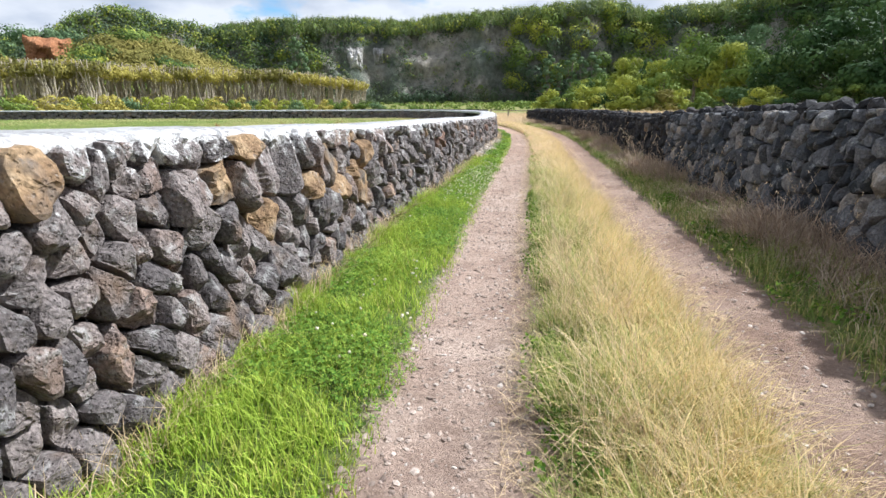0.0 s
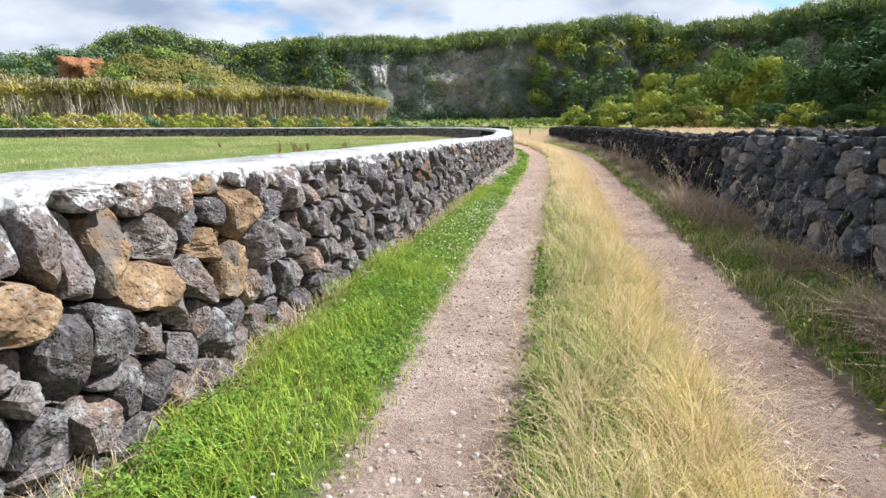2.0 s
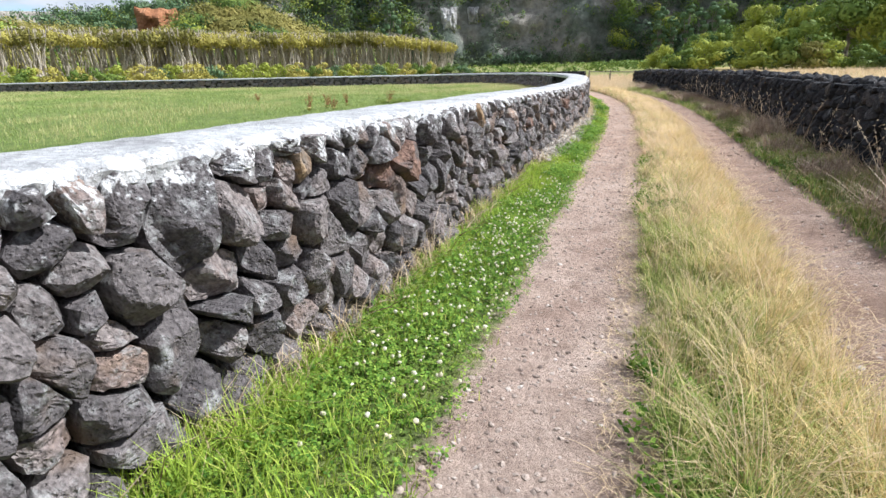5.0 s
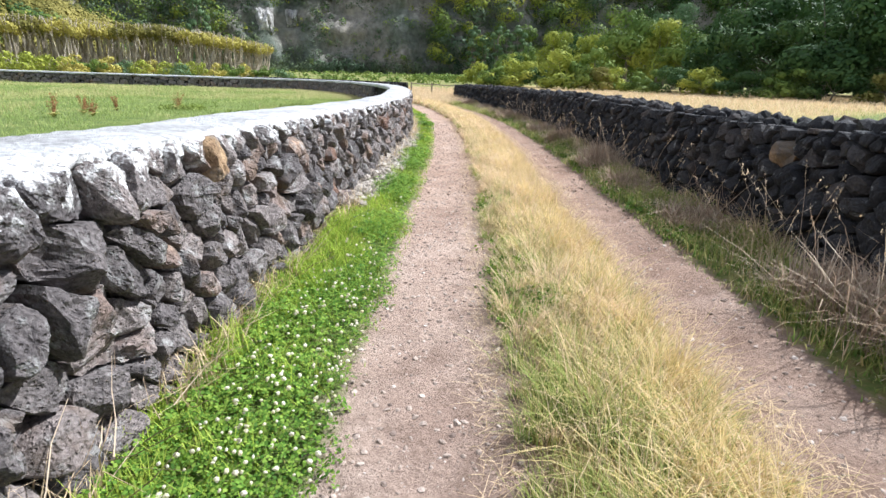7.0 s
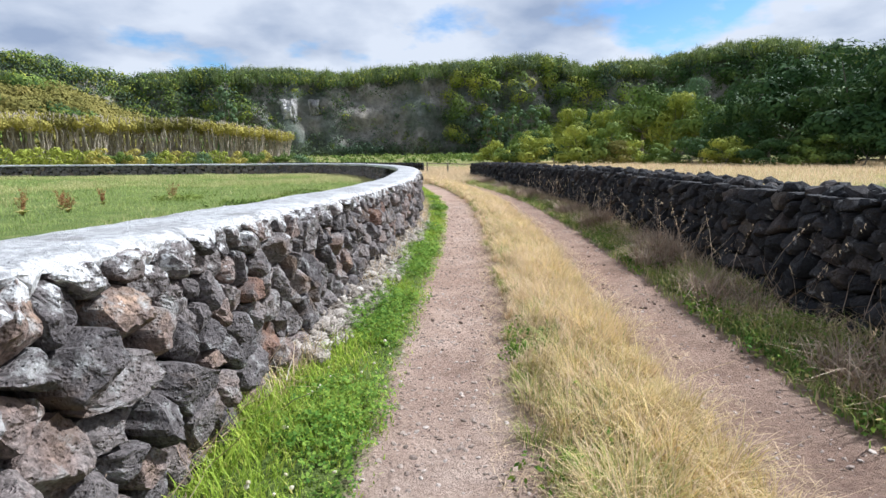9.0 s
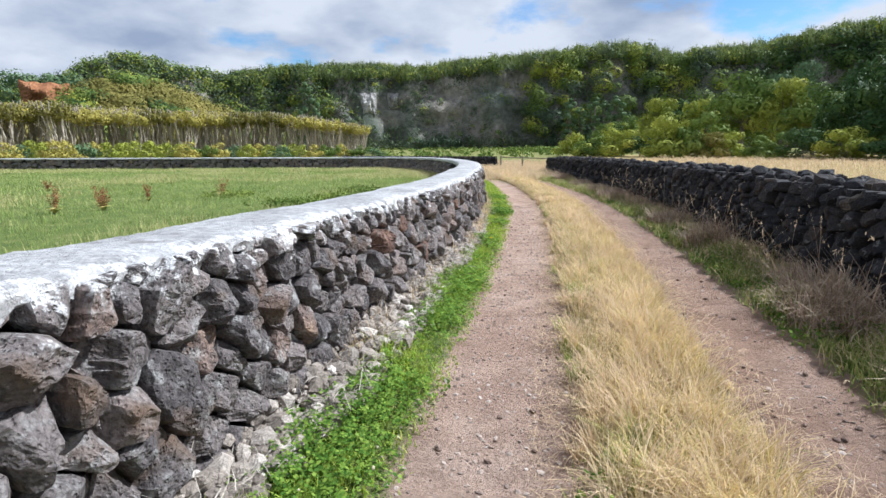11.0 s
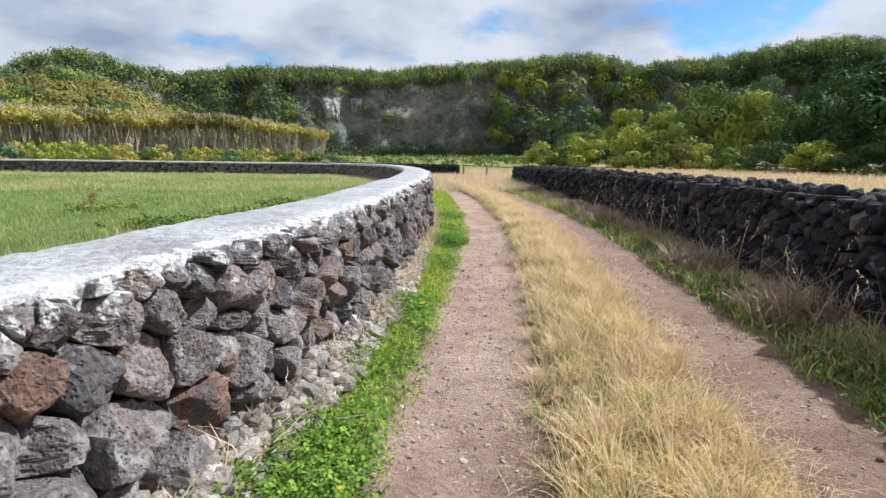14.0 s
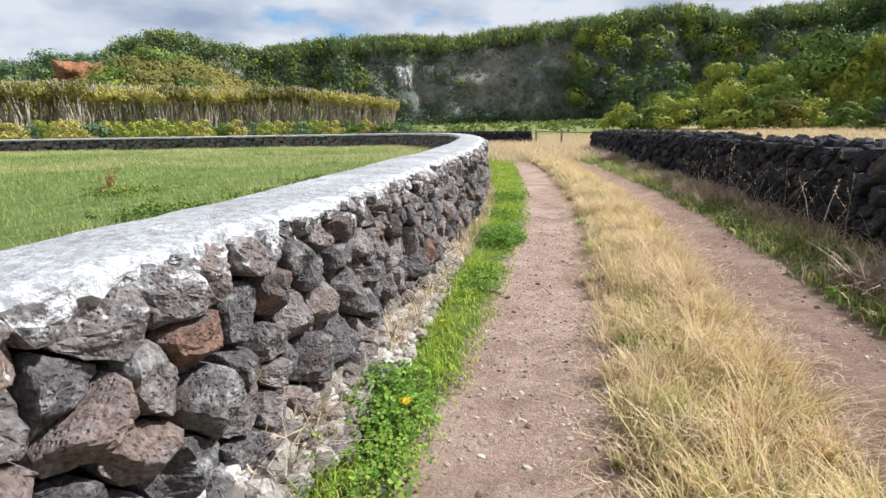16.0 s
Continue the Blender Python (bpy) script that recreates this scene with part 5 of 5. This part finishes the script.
def cliff_woods():
    """Shrubs on the cliff's face and rim, and the reeds along its top."""
    # deep: clumps on the right flank, shaded by their darker leaf colour
    dark, mid, light, deep = [], [], [], []
    for _ in range(2300):
        az, t = G.uniform(-36, 62), G.uniform(0, 1)
        bare = (2.5 < az < 15.5 and 0.22 < t < 0.80) or (-4.6 < az < -0.6 and 0.35 < t < 0.72)
        if bare and G.uniform() < 0.72:
            continue
        p = cliff_point(az, t)
        rad = G.uniform(1.0, 2.6)
        kind = (dark if az < 32 else deep) if G.uniform() < 0.8 else (mid if G.uniform() < 0.8 else light)
        kind.append(clump_points((p.x, p.y - 0.8, p.z), rad, 34))
    for _ in range(1500):
        az, t = G.uniform(-40, -7), G.uniform(0.15, 1.02)
        p = cliff_point(az, t)
        (dark if G.uniform() < 0.5 else (mid if G.uniform() < 0.8 else light)).append(clump_points((p.x, p.y - 1.0, p.z + 0.3), G.uniform(1.4, 3.2), 40, 0.7))
    for _ in range(240):
        az, t = G.uniform(13, 60), G.uniform(0.15, 0.95)
        p = cliff_point(az, t)
        big = G.uniform(2.2, 4.6)
        ((mid if G.uniform() < 0.5 else (light if G.uniform() < 0.4 else dark)) if az < 34 else deep).append(clump_points((p.x - 2.0 * math.sin(radians(az)), p.y - 2.5, p.z), big, int(26 * big * big), 0.7))
    for _ in range(420):
        az = G.uniform(-36, 62)
        p = cliff_point(az, G.uniform(0.0, 0.1))
        (dark if az < 32 else deep).append(clump_points((p.x - 2 * math.sin(radians(az)), p.y - G.uniform(0, 4), p.z + 1.0), G.uniform(1.5, 3.2), 45))
    for _ in range(1500):
        az = G.uniform(-36, 62)
        r, top = rim(az)
        back = G.uniform(-5, 9)
        x, y = polar(az, r + back)
        up = noise.noise(Vector((az * 0.7, 2, 2)))
        (dark if G.uniform() < 0.25 else (mid if G.uniform() < 0.75 else light)).append(clump_points((x, y, top + min(0, back) * 0.7 + G.uniform(-1.5, 0.6) + 1.6 * up), G.uniform(1.3, 2.9), 38, 0.9))
    for kind, mat, lab in ((dark, "cliff", "dark green shrubs clinging to the shaded cliff, greyed by haze in their colour"), (deep, "dark", "green woodland over the cliff's far flank, shade put into its dark leaf colour"), (mid, "mid", "green bushes over the cliff face and rim"), (light, "light", "lighter green bushes on the cliff rim")):
        ob = new("cliff_shrubs", leaf_mesh("cliff_shrubs", kind, 0.34, LEAF[mat], 0.16))
        tagged(ob, lab, "shrubs", kind="stuff")
    n = 30000
    az = G.uniform(-17, 62, n)
    az = az[np.array([noise.noise(Vector((a * 0.9, 5, 0))) + 0.4 * noise.noise(Vector((a * 3.1, 1, 0))) for a in az]) > G.uniform(-0.55, 0.25, n)]
    n = len(az)
    rr = np.array([rim(a) for a in az])
    r = rr[:, 0] + G.uniform(-5.5, 8, n)
    x, y = EYE_X + r * np.sin(np.radians(az)), EYE_Y + r * np.cos(np.radians(az))
    h = G.uniform(1.7, 4.2, n) * (0.9 + 0.6 * clump_noise(az, az * 0, 1.3, 3.0))
    blades("giant_reeds", x, y, rr[:, 1] - 0.8 + np.minimum(0, r - rr[:, 0]) * 0.75, h, G.uniform(0.14, 0.32, n), G.uniform(0.1, 0.6, n), G.uniform(0, 0.6, n), M_REED, "tall green giant reeds along the cliff top", "reeds", segs=3)


cliff_woods()


def far_scrub():
    """Low bushes over the field between the far wall and the cliff."""
    pts = []
    for _ in range(260):
        az, r = G.uniform(-3.5, 24), G.uniform(70, 185)
        x, y = polar(az, r)
        pts.append(clump_points((x, y, lie(x, y) + 0.2), G.uniform(0.4, 1.3), 26, 0.6))
    for _ in range(70):
        az = G.uniform(11, 19)
        x, y = polar(az, G.uniform(100, 118))
        pts.append(clump_points((x, y, lie(x, y) + 0.4), G.uniform(0.6, 1.3), 30, 0.7))
    tagged(new("far_scrub", leaf_mesh("far_scrub", pts, 0.22, LEAF["mid"])), "low green scrub in the distant field", "shrubs", kind="stuff")


far_scrub()


def outcrop(name, az, el, wide, high, material, label, dist=None, category="rock"):
    """A rough rock face standing out of the slope, broken into buttresses."""
    r, top = rim(az)
    r = (r - 8) if dist is None else dist
    x, y = polar(az, r)
    z = 1.37 + r * math.tan(radians(el))
    nu, nv, verts, faces = 22, 16, [], []
    tangent, outward = Vector((math.cos(radians(az)), -math.sin(radians(az)), 0)), Vector((-math.sin(radians(az)), -math.cos(radians(az)), 0))
    for i in range(nu + 1):
        for j in range(nv + 1):
            u, v = 2 * i / nu - 1, 2 * j / nv - 1
            k = 1 - max(abs(u) ** 2.5, abs(v) ** 2.5)
            p = Vector((x, y, z)) + tangent * (u * wide / 2 * (1 + 0.14 * noise.noise(Vector((v * 2, az, 1))))) + Vector((0, 0, v * high / 2 * (1 + 0.16 * noise.noise(Vector((u * 2.5, az, 7))))))
            p += outward * (-2.4 + 3.2 * k + 1.8 * k * noise.noise(Vector((u * 3 + az, v * 1.5, 0))) + 0.5 * noise.noise(Vector((u * 9, v * 7, az))))
            verts.append(tuple(p))
    faces = [(i * (nv + 1) + j, (i + 1) * (nv + 1) + j, (i + 1) * (nv + 1) + j + 1, i * (nv + 1) + j + 1) for i in range(nu) for j in range(nv)]
    return tagged(mesh_object(name, verts, faces, material), label, category, kind="structure")


outcrop("outcrop_pale", -3.7, 4.6, 6.0, 9, M_PALE_ROCK, "pale grey bare rock face on the cliff")
outcrop("outcrop_pale", -1.1, 4.9, 4.5, 7, M_PALE_ROCK, "pale grey bare rock face on the cliff")
outcrop("outcrop_tan", 24.3, 6.2, 3.0, 6, M_PALE_ROCK, "small tan rock scar on the cliff")


def build_mound():
    """The scrub-covered hill in front of the cliff's end."""
    prof_a = [-60, -45, -34, -32, -29.8, -26, -23, -19.7, -18.3, -15, -11]
    prof_e = [4.2, 3.9, 3.5, 3.9, 5.6, 6.5, 5.5, 4.1, 3.4, 2.4, 0.2]
    R0, R1 = 106.0, 135.0

    def top(az):
        return 1.37 + R1 * math.tan(radians(float(np.interp(az, prof_a, prof_e))))

    azs, ts = np.arange(-60, -11.9, 0.75), np.linspace(0, 1, 18)

    def at(az, t):
        r = R0 + (R1 - R0) * t
        x, y = polar(az, r)
        return x, y, 0.3 + (top(az) - 1.0) * (t ** 0.8) + 0.8 * noise.noise(Vector((x * 0.12, y * 0.12, 0))) * min(1, t * 4)

    verts = [at(a, t) for a in azs for t in ts] + [(*polar(a, R1 + 30), top(a) - 2) for a in azs]
    n = len(ts)
    faces = [(i * n + k, (i + 1) * n + k, (i + 1) * n + k + 1, i * n + k + 1) for i in range(len(azs) - 1) for k in range(n - 1)]
    n0 = len(azs) * n
    faces += [(i * n + n - 1, (i + 1) * n + n - 1, n0 + i + 1, n0 + i) for i in range(len(azs) - 1)]
    tagged(mesh_object("hillside", verts, faces, M_MOUND, smooth=True), "scrub-covered green hillside", "hill", kind="structure")
    kinds = {"dark": [], "mid": [], "olive": [], "light": []}
    for _ in range(1000):
        az, t = G.uniform(-50, -13), G.uniform(0, 1) ** 0.8
        if -36 < az < -31.0 and 0.9 < t:
            continue
        x, y, z = at(az, t)
        c = noise.noise(Vector((az * 0.25, t * 3.0, 6)))
        kind = "olive" if c > -0.16 else ("mid" if G.uniform() < 0.55 else ("dark" if G.uniform() < 0.6 else "light"))
        kinds[kind].append(clump_points((x, y, z + 0.6), G.uniform(1.5, 4.2), 190, 0.55))
    for kind, pts in kinds.items():
        ob = new("hill_scrub", leaf_mesh("hill_scrub", pts, 0.27, LEAF[kind], 0.13))
        tagged(ob, "dense rounded scrub covering the hillside", "shrubs", kind="stuff")


build_mound()
outcrop("outcrop_red", -32.5, 4.55, 9.5, 7.0, M_RED_EARTH, "bare rust-red earth bank on the hillside", 150.0, "earth bank")
bank_trees = []
for _ in range(46):
    az = G.choice((G.uniform(-44, -35.2), G.uniform(-35.2, -30)))
    x, y = polar(az, 156.0)
    up = 5.1 if az < -35.2 else 6.1
    bank_trees.append(clump_points((x, y, 1.37 + 156.0 * math.tan(radians(G.uniform(3.6, up) if az < -35.2 else G.uniform(5.5, up)))), G.uniform(1.3, 2.8), 130, 0.7))
tagged(new("bank_trees", leaf_mesh("bank_trees", bank_trees, 0.3, LEAF["blue"], 0.15)), "grey-green trees around the red earth bank", "trees", kind="stuff")

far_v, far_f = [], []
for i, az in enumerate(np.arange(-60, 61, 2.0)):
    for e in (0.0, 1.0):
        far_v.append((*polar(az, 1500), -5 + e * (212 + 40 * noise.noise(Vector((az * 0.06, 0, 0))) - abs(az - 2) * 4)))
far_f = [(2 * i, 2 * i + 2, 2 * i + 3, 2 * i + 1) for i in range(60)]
tagged(mesh_object("backdrop", far_v, far_f, M_FAR_HAZE, smooth=True), "distant hill with blue haze put into its colour", "backdrop", kind="structure")


# ---- trees ----
def limb(bm, pts, r0, r1, sides=6):
    rings = []
    for k, p in enumerate(pts):
        d = (pts[min(k + 1, len(pts) - 1)] - pts[max(k - 1, 0)]).normalized()
        a = d.orthogonal().normalized(); b = d.cross(a)
        r = r0 + (r1 - r0) * k / (len(pts) - 1)
        rings.append([bm.verts.new(p + (a * math.cos(i * 2 * math.pi / sides) + b * math.sin(i * 2 * math.pi / sides)) * r) for i in range(sides)])
    for q, w in zip(rings, rings[1:]):
        for i in range(sides):
            bm.faces.new((q[i], q[(i + 1) % sides], w[(i + 1) % sides], w[i]))
    bm.faces.new(rings[-1]); bm.faces.new(list(reversed(rings[0])))


def make_tree(name, kind, height, spread, bare, lobes, leaves, leaf, bark, label, category, seed, stems=1, group=""):
    """A tree at the origin: tapered stems, limbs out to its lobes, and a ragged crown of leaf sprays."""
    g = random.Random(seed)
    top = new(name)
    tagged(top, label, category, group)
    pts, limbs = [], []
    for s in range(stems):
        a = s * 2.4 + g.uniform(0, 1)
        foot = Vector((math.cos(a), math.sin(a), 0)) * (0.0 if stems == 1 else 0.08 * spread)
        head = Vector((math.cos(a), math.sin(a), 0)) * (0.1 if stems == 1 else 0.42) * spread * g.uniform(0.6, 1.1) + Vector((0, 0, height * (bare + 0.25)))
        line = [foot.lerp(head, k / 5) + Vector([g.uniform(-0.04, 0.04) * height for _ in range(2)] + [0]) * (k > 0) for k in range(6)]
        line[0].z = -0.3
        bm = bmesh.new()
        limb(bm, line, height * (0.028 if stems == 1 else 0.017), height * 0.008)
        part("trunk", bm, bark, top)
        limbs.append(line)
    bm = bmesh.new()
    for k in range(lobes):
        a, q = k * 2.399, math.sqrt((k + 0.5) / lobes)
        z = height * (bare + (0.93 - bare) * (g.uniform(0.25, 1.0) if q < 0.75 else g.uniform(0.05, 0.62)))
        c = Vector((math.cos(a) * q * spread * 0.42, math.sin(a) * q * spread * 0.42, z))
        rad = spread * g.uniform(0.14, 0.24)
        pts.append(clump_points(c, rad, leaves // lobes, 0.72))
        line = limbs[k % stems]
        start = line[3].lerp(line[5], g.random())
        limb(bm, [start, start.lerp(c, 0.5) + Vector((0, 0, -0.05 * height)), c], height * 0.008, height * 0.003, 4)
    part("bough", bm, bark, top)
    crown = new("crown", leaf_mesh("crown", pts, leaf, LEAF[kind], 0.22))
    crown.parent = top
    return top


def scaled(x, y, sx, sz, turn):
    return Matrix.LocRotScale(Vector((x, y, lie(x, y))), Euler((0, 0, turn)), Vector((sx, sx, sz)))


def right_woods():
    kinds = [make_tree("broadleaf_tree", k, 8.0, 7.0, b, lo + 5, 2 * n, 0.15, M_TRUNK, lab, "tree", sd, group="woods")
             for k, b, lo, n, lab, sd in (("dark", 0.14, 9, 3800, "dense dark green broadleaf tree at the wood's edge", 1), ("mid", 0.12, 8, 3500, "rounded mid-green broadleaf tree at the wood's edge", 2), ("light", 0.10, 8, 3500, "sunlit yellow-green broadleaf tree at the wood's edge", 3), ("dark", 0.10, 10, 4200, "broad dark evergreen tree in the wood", 4), ("blue", 0.12, 8, 3300, "grey-green leafy tree in the wood", 6))]
    bushes = [make_tree("bush", k, 2.6, 3.6, 0.0, 12, 3800, 0.095, M_TRUNK, lab, "bush", sd, group="hedge bushes")
              for k, lab, sd in (("light", "bright yellow-green rounded bush before the wood", 11), ("mid", "rounded green bush before the wood", 12), ("dark", "dark green bush before the wood", 13), ("olive", "olive-toned bush before the wood", 14))]
    g = random.Random(50)
    used = set()

    def put(pool, which, az, r, h, base_h, wide=1.0):
        x, y = polar(az, r)
        sz = h / base_h
        m = scaled(x, y, sz * wide * g.uniform(0.92, 1.1), sz, g.uniform(0, 6.28))
        t = pool[which]
        if (id(pool), which) not in used:
            used.add((id(pool), which)); t.matrix_basis = m
        else:
            copy_thing_at(t, m)

    el = lambda az: float(np.interp(az, [16, 19, 22, 25, 29, 32, 35, 38, 42, 47, 53, 60, 80, 110], [1.6, 2.6, 3.0, 4.6, 4.4, 5.6, 8.0, 7.4, 7.6, 9.0, 9.8, 9.8, 9, 7]))
    for az, r, h, k, w in ((18.5, 74, 2.9, 0, 1.3), (20.5, 72, 2.6, 1, 1.2), (22.6, 71, 3.4, 0, 1.3), (25.0, 70, 2.6, 2, 1.2), (28.0, 68, 4.4, 0, 1.2), (30.5, 67, 4.8, 1, 1.1), (33.5, 66, 2.6, 0, 1.3), (36.5, 64, 2.6, 1, 1.3), (39.5, 62, 3.0, 2, 1.2), (42.5, 60, 2.8, 0, 1.2), (46, 58, 2.6, 2, 1.3), (50, 57, 2.8, 1, 1.3), (54, 56, 3.0, 2, 1.3), (59, 55, 3, 3, 1.3), (31.8, 65, 2.8, 3, 1.2)):
        put(bushes, k, az, r, h, 2.6, w)
    for az, r, h, k, w in ((26.4, 96, 9.2, 2, 0.8), (29.4, 94, 8.0, 1, 0.8), (34.3, 84, 12.5, 1, 0.95), (37.4, 80, 9.8, 2, 0.9), (40.0, 78, 9.6, 1, 0.9), (43.3, 72, 10.2, 0, 1.0), (47.8, 66, 11.4, 3, 1.1), (52.5, 62, 11.4, 0, 1.1), (57.5, 60, 11.6, 3, 1.1), (63, 58, 11, 0, 1.1)):
        put(kinds, k, az, r, h, 8.0, w)
    for _ in range(46):
        az = g.uniform(19, 95)
        r = g.uniform(74, 118)
        h = 1.37 + r * math.tan(radians(el(az))) * g.uniform(0.5, 0.92)
        put(kinds, g.choice((0, 0, 0, 1, 1, 1, 2, 2, 3, 4)) if az < 40 else g.choice((0, 3)), az, r, h, 8.0, min(1.1, 7.5 / h + 0.4))
    # slim trees at the cliff's foot
    slim = make_tree("slim_tree", "blue", 16.0, 4.2, 0.10, 16, 2600, 0.30, M_TRUNK, "slim grey-green tree against the cliff", "tree", 31, group="cliff trees")
    first = True
    for az, h in ((17.6, 17), (18.8, 14), (20.0, 17), (21.3, 16), (22.4, 17.5), (23.3, 12), (-10.2, 17), (-9.4, 14)):
        x, y = polar(az, 178)
        m = Matrix.LocRotScale(Vector((x, y, lie(x, y))), Euler((0, 0, g.uniform(0, 6))), Vector((h / 15, h / 15, h / 16 * (1.0 if az > 0 else 1.35))))
        if first:
            slim.matrix_basis, first = m, False
        else:
            copy_thing_at(slim, m)


def copy_thing_at(ob, m):
    """A copy whose own scale comes from m alone."""
    old = ob.matrix_basis.copy()
    ob.matrix_basis = Matrix.Identity(4)
    got = copy_thing(ob, m)
    ob.matrix_basis = old
    return got


right_woods()


def left_woods():
    g = random.Random(77)
    thicket = [make_tree("thicket_tree", ("bright", "bright", "olive")[n], 6.2, 4.2, 0.76, 11, 1700, 0.13, M_PALE_TRUNK, lab, "tree", 60 + n, stems=9, group="thicket")
               for n, lab in enumerate(("thin-stemmed yellow-green tree with bare pale trunks", "thin-stemmed olive tree with bare pale trunks", "thin-stemmed wind-shaped olive tree with pale trunks"))]
    shrubs = [make_tree("shrub", k, 2.4, 3.4, 0.0, 9, 1150, 0.125, M_TRUNK, lab, "shrub", 80 + n, group="shrub belt")
              for n, (k, lab) in enumerate((("bright", "bright yellow-green shrub behind the far wall"), ("light", "leafy green shrub behind the far wall"), ("mid", "mid-green shrub behind the far wall"), ("blue", "grey-green shrub behind the far wall")))]
    used = set()

    def put(pool, k, az, r, sx, sz):
        x, y = polar(az, r)
        m = scaled(x, y, sx, sz, g.uniform(0, 6.28))
        if (id(pool), k) in used:
            copy_thing_at(pool[k], m)
        else:
            used.add((id(pool), k)); pool[k].matrix_basis = m

    tops = lambda az: float(np.interp(az, [-60, -34, -26, -20, -14, -8, -4.5, -3], [4.0, 3.75, 3.6, 3.4, 3.5, 2.9, 2.3, 1.7]))
    for row, (r, step) in enumerate(((86, 1.35), (91, 1.5), (97, 1.7))):
        az = -58.0
        while az < -4.0:
            h = 1.37 + r * math.tan(radians(tops(az))) * g.uniform(0.9, 1.06)
            put(thicket, g.randrange(3) if az < -12 else 0, az + g.uniform(-0.4, 0.4), r + g.uniform(-2, 2), max(0.55, h / 6.4), h / 6.2)
            az += step * (50 / 60 if az > -40 else 1.6)
    az = -60.0
    while az < -2.6:
        r = g.uniform(68, 78)
        h = 1.37 + r * math.tan(radians(float(np.interp(az, [-35, -22, -3], [0.7, 0.6, 0.3])))) * g.uniform(0.85, 1.4)
        put(shrubs, g.choice((0, 0, 1, 1, 2, 3)), az, r, max(0.8, h / 2.3), h / 2.4)
        az += g.uniform(0.8, 1.5)


left_woods()
